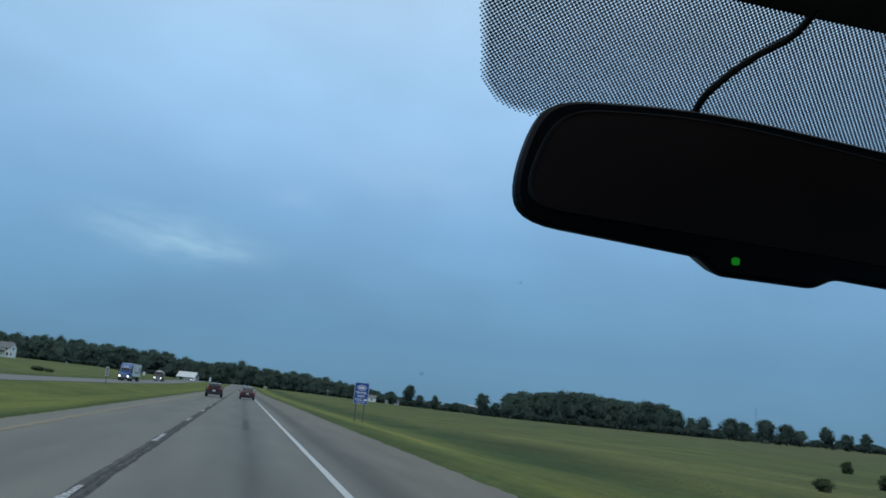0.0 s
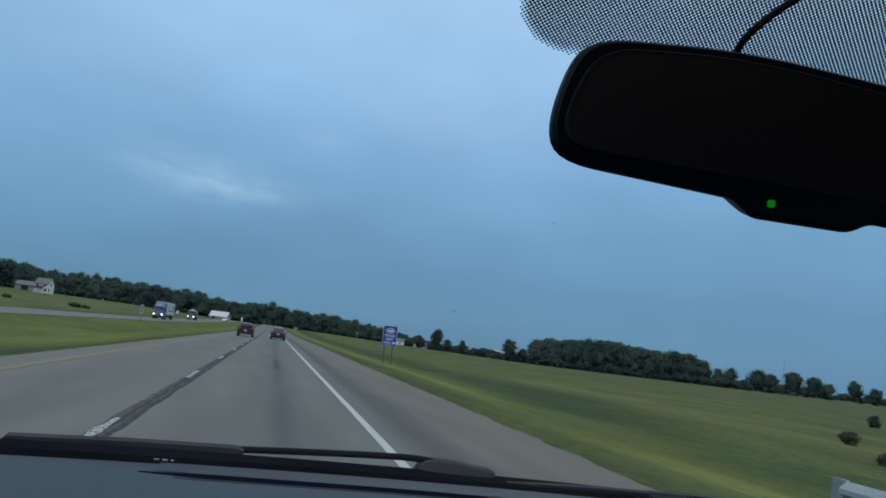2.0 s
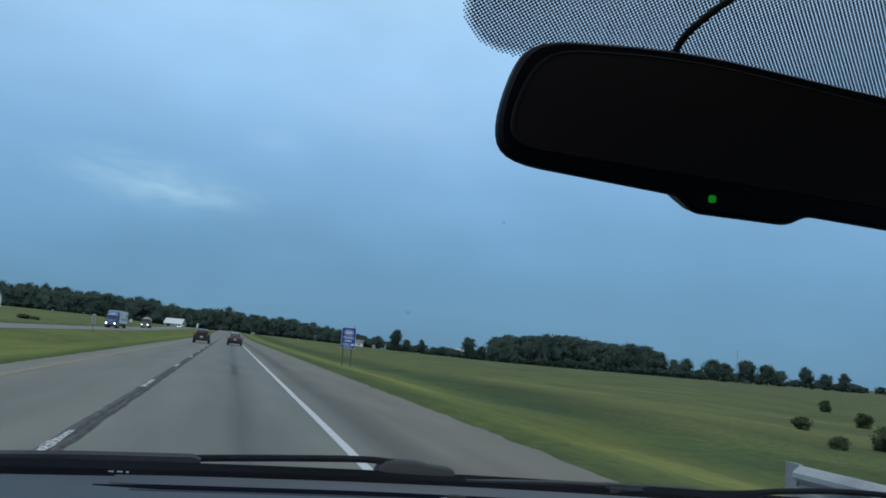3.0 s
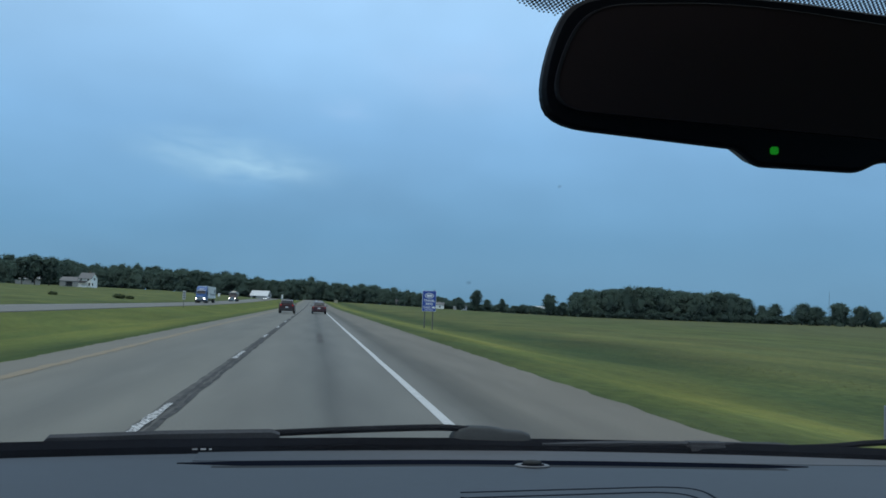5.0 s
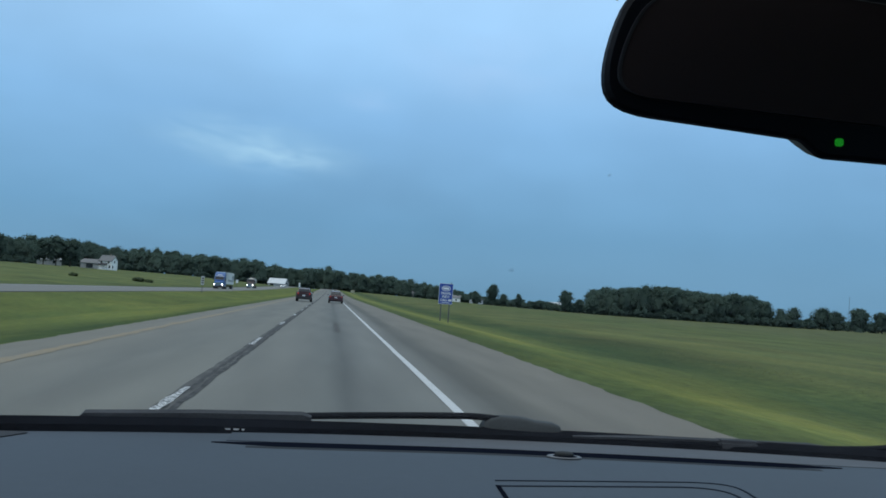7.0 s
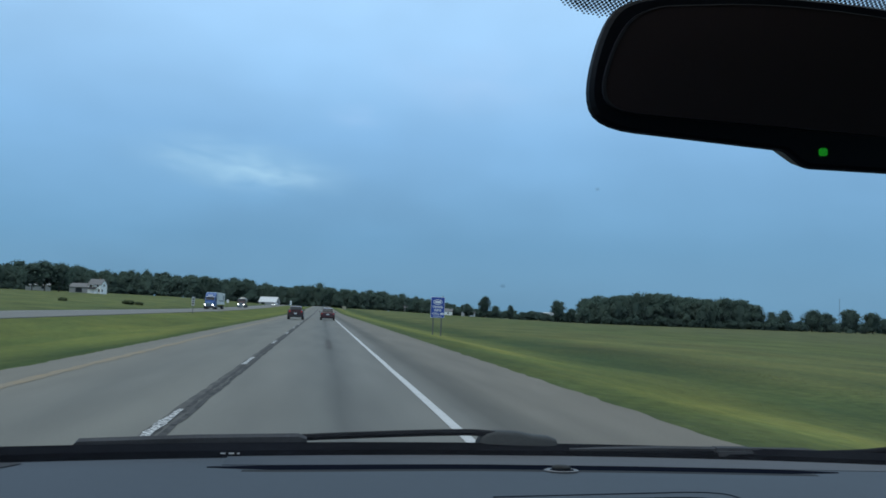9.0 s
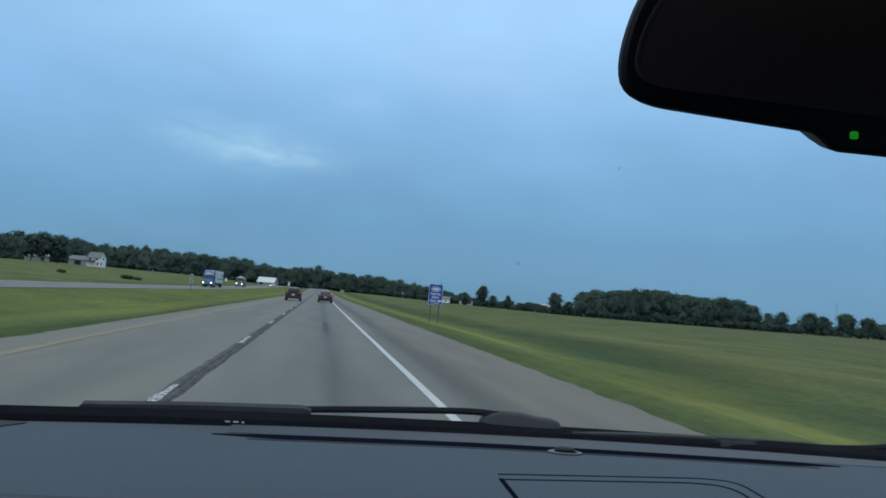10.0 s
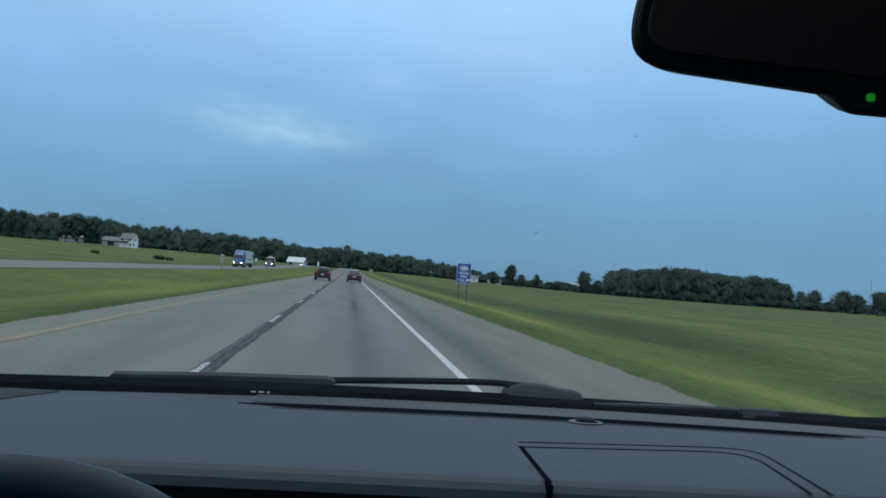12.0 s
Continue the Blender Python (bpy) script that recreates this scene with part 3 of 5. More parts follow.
def add_tree(name, seed, h, wide, low, count, size, place, label, group="", material=None, shrub=False):
    e = thing(name, place, label, "shrub" if shrub else "tree", group)
    part("stem" if shrub else "trunk", trunk_mesh(seed, h, wide), M_BARK, e)
    v, f, nn = tree_arrays(seed + 7, h, wide, low, count, size)
    me = bpy.data.meshes.new("crown")
    me.from_pydata([tuple(p) for p in v], [], f)
    soften(me, nn)
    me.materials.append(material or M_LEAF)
    ob = new("crown", me)
    ob.parent = e
    return e


def spot(x, y, lift=0.0):
    return (x, y, land(x, y) + lift)


def woods(name, label, places, seed):
    """A far wood of many crowns and stems, in one object. places: (x, y, height, width)."""
    rnd = random.Random(seed)
    kinds = []
    for k in range(5):
        v, f, nn = tree_arrays(seed * 10 + k, 1.0, 1.0, 0.08, 1500, 0.028)
        kinds.append((np.array([tuple(p) for p in v]), np.array(f), np.array([tuple(q) for q in nn])))
    vs, fs, ns, base = [], [], [], 0
    for x, y, h, w in places:
        v, f, nn = kinds[rnd.randrange(5)]
        a = rnd.uniform(0, 6.28)
        rot = np.array([[math.cos(a), -math.sin(a), 0], [math.sin(a), math.cos(a), 0], [0, 0, 1]])
        q = v @ rot.T * (w, w, h) + (x, y, land(x, y) - 0.02 * h)
        vs.append(q)
        ns.append(nn @ rot.T)
        fs.append(f + base)
        base += len(q)
        s = 0.012 * h
        z = land(x, y)
        st = np.array([(x + s * i, y + s * j, z + k) for k in (-0.5, h * 0.6) for i, j in ((-1, -1), (1, -1), (1, 1), (-1, 1))])
        sf = np.array([(0, 1, 5), (0, 5, 4), (1, 2, 6), (1, 6, 5), (2, 3, 7), (2, 7, 6), (3, 0, 4), (3, 4, 7)])
        vs.append(st)
        ns.append(np.tile((0.0, -0.6, 0.8), (8, 1)))
        fs.append(sf + base)
        base += 8
    v, f = np.concatenate(vs), np.concatenate(fs)
    me = bpy.data.meshes.new(name)
    me.vertices.add(len(v))
    me.vertices.foreach_set("co", v.ravel())
    me.loops.add(len(f) * 3)
    me.loops.foreach_set("vertex_index", f.ravel())
    me.polygons.add(len(f))
    me.polygons.foreach_set("loop_start", np.arange(len(f)) * 3)
    me.update(calc_edges=True)
    soften(me, np.concatenate(ns))
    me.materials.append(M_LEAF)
    return tagged(new(name, me), label, "trees", kind="stuff")


rnd = random.Random(5)
line = []
for row in range(3):
    x = -420.0
    while x < 112:
        top = np.interp(x, [-420, -250, -120, -60, 0, 45, 90, 115], [23, 23, 22.5, 21.5, 20, 16.5, 13.5, 10])
        h = top * rnd.uniform(0.74, 1.0) * (0.85 + 0.07 * row) * (1 + 0.16 * noise.noise(Vector((x * 0.021, row * 0.4, 1.7))))
        y = 655 + row * 14 + rnd.uniform(-6, 6) - 0.18 * max(0, -x - 150)
        line.append((x, y, h, h * rnd.uniform(0.7, 1.15)))
        x += h * rnd.uniform(0.34, 0.55)
# undergrowth along the foot of the trees
for x in range(-400, 118, 5):
    h = rnd.uniform(3.5, 7)
    line.append((x + rnd.uniform(-2, 2), 645 + rnd.uniform(-4, 3) - 0.18 * max(0, -x - 150), h, h * 1.6))
# one taller crown that stands over the road's end
line += [(-2, 644, 18.5, 15), (-14, 648, 16, 14)]
woods("far_treeline", "dark green belt of broadleaf trees along the horizon", line, 3)

wood = []
for row in range(5):
    x = 196.0 + row * 3
    while x < 332:
        top = np.interp(x, [196, 215, 235, 318, 332], [18, 23, 26.5, 24.5, 20])
        h = top * rnd.uniform(0.84, 1.0) * (1 + 0.12 * noise.noise(Vector((x * 0.05, row * 0.3, 4.1))))
        wood.append((x, 600 + row * 13 + rnd.uniform(-5, 5), h, h * rnd.uniform(0.7, 0.95)))
        x += h * rnd.uniform(0.28, 0.45)
for x in range(168, 362, 4):
    h = rnd.uniform(4, 8)
    wood.append((x + rnd.uniform(-2, 2), 592 + rnd.uniform(-4, 3), h, h * 1.5))
woods("field_wood", "dense dark green wood standing in the field", wood, 4)

hedge = []
for x in range(98, 200, 3):
    h = rnd.uniform(3.5, 7.5)
    hedge.append((x + rnd.uniform(-2, 2), 640 + rnd.uniform(-8, 8), h, h * 1.5))
for x in range(355, 760, 6):
    h = rnd.uniform(4, 9)
    hedge.append((x + rnd.uniform(-3, 3), 690 + rnd.uniform(-10, 10), h, h * 1.7))
for x in range(120, 900, 9):
    h = rnd.uniform(9, 13)
    hedge.append((x + rnd.uniform(-3, 3), 1250 + rnd.uniform(-20, 20), h, h * 1.9))
woods("far_hedgerow", "low dark hedgerow and distant trees behind the field", hedge, 6)

# single trees that stand apart
for k, (x, y, h, w, low) in enumerate([(98, 505, 13, 8.5, 0.1), (90, 520, 8, 9, 0.05), (108, 520, 8, 8, 0.05), (120, 530, 9, 5, 0.1), (160, 560, 15, 12, 0.1), (171, 565, 10, 10, 0.06), (181, 566, 11, 9, 0.06),
                                       (340, 600, 14, 13, 0.04), (352, 604, 16, 14, 0.04), (372, 600, 17, 19, 0.03), (388, 606, 15, 16, 0.03), (408, 606, 19, 20, 0.03), (430, 610, 17, 19, 0.03), (447, 616, 13, 14, 0.03), (468, 612, 18, 13, 0.03), (490, 616, 14, 13, 0.03), (512, 620, 16, 11, 0.03)]):
    add_tree("field_tree", 300 + k, h, w, low, 1500, 0.036 * h, spot(x, y), "dark green broadleaf tree at the field's edge", "field trees")
for k, (x, y, h, w) in enumerate([(-124, 384, 11.5, 11), (-118.5, 383, 13.2, 13), (-113.5, 386, 12.6, 12), (-146, 382, 12.5, 9), (-141.5, 380, 12, 7), (-152, 384, 13, 9), (-158, 383, 13, 10), (-131, 410, 9, 9), (-135, 414, 8.5, 8)]):
    add_tree("farmyard_tree", 400 + k, h, w, 0.30, 1700, 0.036 * h, spot(x, y), "tall dark green tree by the farmhouse", "farmyard trees")
# shrubs out in the rough grass: (bearing from the road ahead, distance, height, width)
for k, (b, d, h, w) in enumerate([(37.3, 46, 0.65, 1.1), (38.5, 95, 1.2, 1.3), (39.4, 34, 0.45, 0.8), (40.7, 58, 0.9, 1.2), (42.2, 36, 0.9, 1.6)]):
    x, y = d * math.sin(radians(b)), d * math.cos(radians(b))
    add_tree("field_shrub", 500 + k, h, w, 0.02, 2200, 0.05 * h, spot(x, y), "small green bush in rough grass", "field bushes", M_LEAF_B, True)
for k, (x, y, h) in enumerate([(-46, 212, 0.9), (-44.5, 216, 0.8), (-48, 219, 1.0), (-55, 190, 0.7)]):
    add_tree("verge_shrub", 540 + k, h, h * 3.0, 0.05, 700, 0.1 * h, spot(x, y), "low green bush in the far verge", "verge bushes", M_LEAF_B, True)


def turned_up(v, f):
    """Faces wound so that their upper, road-side faces are the front ones."""
    out = []
    for q in f:
        a, b, c = (Vector(v[i]) for i in q[:3])
        n = (b - a).cross(c - a)
        out.append(q if n.z - n.y >= 0 else tuple(reversed(q)))
    return out


def grass_tufts():
    """Loose bowed blades over the verges and the near field."""
    r = random.Random(8)
    v, f, nn = [], [], []
    for zone, count, hh in (((5.02, 6.4, 4, 40), 9000, 0.012), ((6.4, 12, 5, 50), 11000, 0.014), ((12, 20, 6, 60), 6000, 0.02),
                            ((-7.2, -6.05, 8, 60), 6000, 0.012), ((-20, -7.2, 14, 70), 8000, 0.014)):
        for _ in range(count):
            x = r.uniform(zone[0], zone[1])
            y = zone[2] + (zone[3] - zone[2]) * r.random() ** 1.7
            if noise.noise(Vector((x * 0.5, y * 0.25, 9))) < r.uniform(-0.7, 0.3):
                continue
            z, h, a = land(x, y), hh * r.uniform(0.5, 1.5), r.uniform(0, 6.28)
            s, k = 0.007 + 0.0003 * y, h * r.uniform(4, 8)
            c, q = math.cos(a), math.sin(a)
            b = len(v)
            v += [(x + s * q, y - s * c, z - 0.02), (x + k * c, y + k * q, z + h), (x - s * q, y + s * c, z - 0.02)]
            f.append((b, b + 1, b + 2))
            nn += [Vector((c * r.uniform(0, 0.35), q * r.uniform(0, 0.35), 1)).normalized()] * 3
    me = bpy.data.meshes.new("grass")
    me.from_pydata(v, [], turned_up(v, f))
    soften(me, nn)
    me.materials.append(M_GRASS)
    tagged(new("grass", me), "rough green and straw-coloured grass on the verges", "grass", kind="stuff")


grass_tufts()

# ---- guardrail beside the shoulder ----


def guardrail():
    e = thing("guardrail", (4.98, -20, 0), "galvanised steel guardrail on timber posts, ending beside the shoulder", "guardrail")
    prof = [(0.0, 0.43), (0.02, 0.44), (0.075, 0.49), (0.08, 0.53), (0.015, 0.565), (0.0, 0.585), (0.015, 0.605), (0.08, 0.64), (0.075, 0.68), (0.02, 0.73), (0.0, 0.74)]
    outline = [(-x, z) for x, z in prof] + [(-x + 0.006, z) for x, z in reversed(prof)]
    y, k = -40.0, 0
    while y < 6.45:
        y1 = min(y + 3.81, 6.45)
        bm = bmesh.new()
        loft(bm, [[Vector((4.9 + x, q, z)) for x, z in outline] for q in (y, (y + y1) / 2, y1 + 0.0)])
        part("rail_panel", bm, M_STEEL, e, local=False, smooth=False)
        y = y1
    for k in range(25):
        py = -39.5 + 1.905 * k
        if py < 6.2:
            part("post", boxm((5.08, py - 0.075, -0.5), (5.28, py + 0.075, 0.76), 0.01), M_POST, e, local=False)
            part("block", boxm((4.91, py - 0.07, 0.44), (5.078, py + 0.07, 0.73), 0.006), M_POST, e, local=False)
    bm = bmesh.new()
    loft(bm, [[Vector((4.9 + 0.10 * s + 0.09 * math.sin(a), 6.45 + 0.16 * (1 - math.cos(a)), z)) for s, z in ((-0.3, 0.43), (-0.3, 0.74), (0.0, 0.74), (0.0, 0.43))] for a in (0, 0.5, 1.0, 1.6, 2.2)])
    part("end_shoe", bm, M_STEEL, e, "rounded steel end shoe", local=False)
    return e


guardrail()

# ---- signs ----


def words(text, size, centre, material, parent, name="lettering"):
    cu = bpy.data.curves.new(name, "FONT")
    cu.body, cu.size, cu.align_x, cu.align_y, cu.extrude, cu.offset = text, size, "CENTER", "CENTER", 0.003, 0.008
    tmp = bpy.data.objects.new(name, cu)
    scene.collection.objects.link(tmp)
    dg = bpy.context.evaluated_depsgraph_get()
    me = bpy.data.meshes.new_from_object(tmp.evaluated_get(dg))
    bpy.data.objects.remove(tmp)
    me.materials.clear()
    me.materials.append(material)
    ob = new(name, me)
    ob.parent = parent
    ob.matrix_local = Matrix.Translation(centre) @ Euler((radians(90), 0, 0)).to_matrix().to_4x4()
    return ob


def info_sign():
    x, y = 10.0, 73.0
    z = land(x, y)
    e = thing("highway_sign", (x, y, z), "blue travel information sign on two steel posts", "road sign")
    b = 0.97 - z
    bw, bh = 0.61, 1.80
    for s in (-0.36, 0.36):
        part("post", boxm((s - 0.05, 0.03, -0.4), (s + 0.05, 0.11, b + bh * 0.9), 0.008), M_SIGN_POST, e)
    board = [(-bw, b), (bw, b), (bw, b + bh), (-bw, b + bh)]
    bm = bmesh.new()
    r = rounded([Vector((p[0], 0, p[1])) for p in board], 0.06)
    loft(bm, [[p for p in r], [p + Vector((0, 0.02, 0)) for p in r]])
    part("border", bm, M_SIGN_WHITE, e, "thin white rim")
    bm = bmesh.new()
    r = rounded([Vector((math.copysign(bw - 0.025, p[0]), -0.005, p[1] + (0.025 if p[1] < b + 0.5 else -0.025))) for p in board], 0.05)
    loft(bm, [r, [p + Vector((0, 0.004, 0)) for p in r]])
    part("sheet", bm, M_BLUE, e, "blue reflective face")
    # oval emblem with a plain bar in it
    c = Vector((0, -0.010, b + bh - 0.43))
    bm = bmesh.new()
    loft(bm, [ring(c, Vector((1, 0, 0)), Vector((0, 0, 1)), 0.40, 28, 0.23), ring(c + Vector((0, 0.006, 0)), Vector((1, 0, 0)), Vector((0, 0, 1)), 0.40, 28, 0.23)])
    part("emblem", bm, M_SIGN_WHITE, e, "white oval emblem")
    bm = bmesh.new()
    c2 = c + Vector((0, -0.004, 0))
    loft(bm, [ring(c2, Vector((1, 0, 0)), Vector((0, 0, 1)), 0.34, 28, 0.175), ring(c2 + Vector((0, 0.003, 0)), Vector((1, 0, 0)), Vector((0, 0, 1)), 0.34, 28, 0.175)])
    part("emblem_field", bm, M_BLUE, e)
    part("bar", boxm((-0.25, -0.02, c.z - 0.09), (0.25, -0.016, c.z + 0.09)), M_SIGN_WHITE, e)
    words("TRAVEL", 0.27, (0, -0.012, b + 0.93), M_SIGN_WHITE, e)
    words("INFO", 0.27, (0, -0.012, b + 0.64), M_SIGN_WHITE, e)
    words("CALL", 0.27, (-0.16, -0.012, b + 0.35), M_SIGN_WHITE, e)
    part("bar", boxm((0.24, -0.012, b + 0.27), (0.53, -0.008, b + 0.43)), M_SIGN_WHITE, e)
    part("bar", boxm((-0.38, -0.012, b + 0.12), (0.38, -0.008, b + 0.16)), M_SIGN_WHITE, e)
    part("bracket", boxm((0.40, 0.04, b + bh - 0.01), (0.46, 0.08, b + bh + 0.14), 0.006), M_SIGN_POST, e)


info_sign()


def small_sign(x, y, w, h, clear, material, label, barred=False):
    e = thing("roadside_sign", spot(x, y), label, "road sign", "small roadside signs")
    part("post", boxm((-0.04, 0.012, -0.3), (0.04, 0.07, clear + h * 0.8), 0.006), M_SIGN_POST, e)
    bm = bmesh.new()
    r = rounded([Vector((a, 0, c)) for a, c in ((-w / 2, clear), (w / 2, clear), (w / 2, clear + h), (-w / 2, clear + h))], 0.05)
    loft(bm, [r, [p + Vector((0, 0.01, 0)) for p in r]])
    board = part("board", bm, material, e)
    if barred:
        for z in (0.16, 0.42, 0.68):
            part("bar", boxm((-w * 0.3, -0.008, clear + h * z), (w * 0.3, -0.003, clear + h * (z + 0.13))), M_CHASSIS, board)


M_MARKER = mat("weathered_white_sheet", (0.42, 0.43, 0.43), 0.6, 0.15, 3.0)
M_SIGN_YELLOW = mat("yellow_sign_sheet", (0.30, 0.28, 0.20), 0.6, 0.1, 3.0)
small_sign(-18.8, 128, 0.46, 1.3, 1.2, M_MARKER, "narrow white marker sign in the median", True)
small_sign(-32.4, 300, 0.8, 1.1, 1.6, M_SIGN_WHITE, "small white sign beside the opposite carriageway")
small_sign(8.6, 330, 1.5, 1.2, 0.8, M_SIGN_YELLOW, "dull buff board on the far verge")
small_sign(-17, 470, 0.9, 2.2, 1.0, M_SIGN_WHITE, "narrow white marker board in the median")

# ---- vehicles ----


def wheel(parent, x, y, r, w, rim=None):
    bm = bmesh.new()
    u, v = Vector((0, 1, 0)), Vector((0, 0, 1))
    rings = []
    for dx, rr in ((-w / 2, r * 0.62), (-w / 2, r * 0.93), (-w * 0.35, r), (w * 0.35, r), (w / 2, r * 0.93), (w / 2, r * 0.62)):
        rings.append(ring(Vector((x + dx, y, r)), u, v, rr, 20))
    loft(bm, rings)
    tyre = part("wheel", bm, M_TYRE, parent, "black rubber tyre", smooth=False)
    bm = bmesh.new()
    s = 1 if x > 0 else -1
    xo = x + s * (w / 2 + 0.004)
    loft(bm, [ring(Vector((xo - s * 0.06, y, r)), u, v, r * 0.63, 16), ring(Vector((xo, y, r)), u, v, r * 0.60, 16), ring(Vector((xo - s * 0.03, y, r)), u, v, r * 0.22, 16), ring(Vector((xo + s * 0.01, y, r)), u, v, r * 0.18, 16)])
    part("rim", bm, rim or M_CHROME, tyre)


def quad(pts, thick):
    """A thin plate on four or more corners, given its thickness along its normal."""
    bm = bmesh.new()
    p = [Vector(q) for q in pts]
    n = (p[1] - p[0]).cross(p[2] - p[0]).normalized() * thick
    loft(bm, [[q - n * 0.5 for q in p], [q + n * 0.5 for q in p]])
    return bm


def body_ring(y, w, z0, z1, tuck=0.1, r=0.16):
    pts = [Vector((a, y, z)) for a, z in ((-w + tuck, z0), (w - tuck, z0), (w, z0 + (z1 - z0) * 0.35), (w - 0.02, z1 - 0.05), (w - 0.1, z1), (-w + 0.1, z1), (-w + 0.02, z1 - 0.05), (-w, z0 + (z1 - z0) * 0.35))]
    return rounded(pts, r * 0.4, 2)


def car(name, place, paint, label, tall, lit, heading=0.0):
    """A passenger car, its front towards +y before it is turned. tall: sport utility, else hatchback."""
    e = thing(name, place, label, "car")
    if tall:
        L, W, belt, roof, r = 4.5, 0.92, 1.05, 1.57, 0.36
        low = [(-L / 2, 0.80, 0.45, 0.95), (-L / 2 + 0.12, 0.90, 0.30, 1.05), (-1.2, W, 0.26, 1.07), (0.9, W, 0.26, 1.06), (1.3, W, 0.26, 1.03), (L / 2 - 0.25, 0.88, 0.30, 0.92), (L / 2, 0.72, 0.42, 0.74)]
        top = [(-L / 2 + 0.08, 0.76, 1.02, 1.12), (-L / 2 + 0.22, 0.72, 1.02, 1.46), (-L / 2 + 0.55, 0.70, 1.02, 1.56), (0.1, 0.70, 1.02, roof), (0.55, 0.70, 1.02, 1.50), (1.35, 0.76, 1.0, 1.08)]
    else:
        L, W, belt, roof, r = 4.4, 0.88, 0.92, 1.47, 0.33
        low = [(-L / 2, 0.74, 0.42, 0.84), (-L / 2 + 0.12, 0.85, 0.26, 0.95), (-1.2, W, 0.20, 0.97), (0.9, W, 0.20, 0.93), (1.3, W, 0.20, 0.90), (L / 2 - 0.25, 0.84, 0.24, 0.78), (L / 2, 0.66, 0.36, 0.60)]
        top = [(-L / 2 + 0.16, 0.70, 0.90, 0.98), (-L / 2 + 0.62, 0.64, 0.90, 1.38), (-L / 2 + 1.0, 0.62, 0.90, 1.46), (0.1, 0.62, 0.90, roof), (0.5, 0.62, 0.90, 1.40), (1.35, 0.70, 0.88, 0.94)]
    bm = bmesh.new()
    loft(bm, [body_ring(*q) for q in low])
    part("body", bm, paint, e)
    bm = bmesh.new()
    loft(bm, [rounded([Vector((a, y, z)) for a, z in ((-w, z0), (w, z0), (w * 0.9, z1 - 0.06), (w * 0.78, z1), (-w * 0.78, z1), (-w * 0.9, z1 - 0.06))], 0.06, 2) for y, w, z0, z1 in top])
    part("cabin", bm, paint, e)
    y0, y1 = top[0][0], top[1][0]
    z0, z1 = top[0][3] + 0.03, top[1][3] - 0.02
    part("rear_window", quad([(-0.60, y0 - 0.02, z0), (0.60, y0 - 0.02, z0), (0.54, y1 - 0.02, z1), (-0.54, y1 - 0.02, z1)], 0.02), M_WINDOW, e, "dark tinted rear window")
    part("windscreen", quad([(-0.60, top[5][0] - 0.02, top[5][3] + 0.04), (0.60, top[5][0] - 0.02, top[5][3] + 0.04), (0.54, top[4][0] + 0.10, top[4][3] - 0.02), (-0.54, top[4][0] + 0.10, top[4][3] - 0.02)], 0.03), M_WINDOW, e)
    for s in (-1, 1):
        w0, w1 = top[2][1], top[2][1] * 0.9
        zt = top[3][3] - 0.10
        part("side_window", quad([(s * (w0 + 0.012), -1.35, belt + 0.06), (s * (w0 + 0.012), 0.95, belt + 0.06), (s * (w1 + 0.016), 0.35, zt), (s * (w1 + 0.016), -1.1, zt)], 0.02), M_WINDOW, e)
        zl = 0.86 if tall else 0.74
        part("tail_lamp", boxm((s * 0.66 - 0.10, -L / 2 - 0.015, zl - 0.06), (s * 0.66 + 0.10, -L / 2 + 0.16, zl + (0.16 if tall else 0.08)), 0.03), M_TAIL if lit else M_TAIL_OFF, e, "red tail lamp")
        part("headlamp", boxm((s * 0.58 - 0.13, L / 2 - 0.14, 0.60), (s * 0.58 + 0.13, L / 2 - 0.02, 0.72), 0.03), M_HEADLAMP if heading else M_SIGN_WHITE, e)
        part("door_mirror", boxm((s * 0.95 - 0.08, 0.84, belt - 0.02), (s * 0.95 + 0.08, 0.94, belt + 0.09), 0.03), paint, e)
        for y in (-1.35, 1.35):
            wheel(e, s * (W - 0.12), y, r, 0.22)
    part("bumper", boxm((-0.80, -L / 2 - 0.07, 0.34), (0.80, -L / 2 + 0.10, 0.58), 0.05), M_CHASSIS if tall else paint, e, "rear bumper")
    part("number_plate", boxm((-0.16, -L / 2 - 0.085, 0.62 if tall else 0.60), (0.16, -L / 2 - 0.01, 0.78 if tall else 0.75), 0.004), M_PLATE, e, "plain pale plate")
    e.rotation_euler = (0, 0, heading)
    return e


car("suv", (-2.95, 99, 0), M_MAROON, "dark red sport utility car driving ahead in the passing lane", True, True)
car("hatchback", (0.70, 103, 0), M_RED, "dull red hatchback driving ahead in the slow lane", False, True)
car("oncoming_car", (-24.0, 430, rise(430)), M_SILVER, "pale oncoming car with lit headlamps", False, False, math.pi)
car("oncoming_car", (-27.4, 520, rise(520)), M_SILVER, "pale oncoming car with lit headlamps", True, False, math.pi)


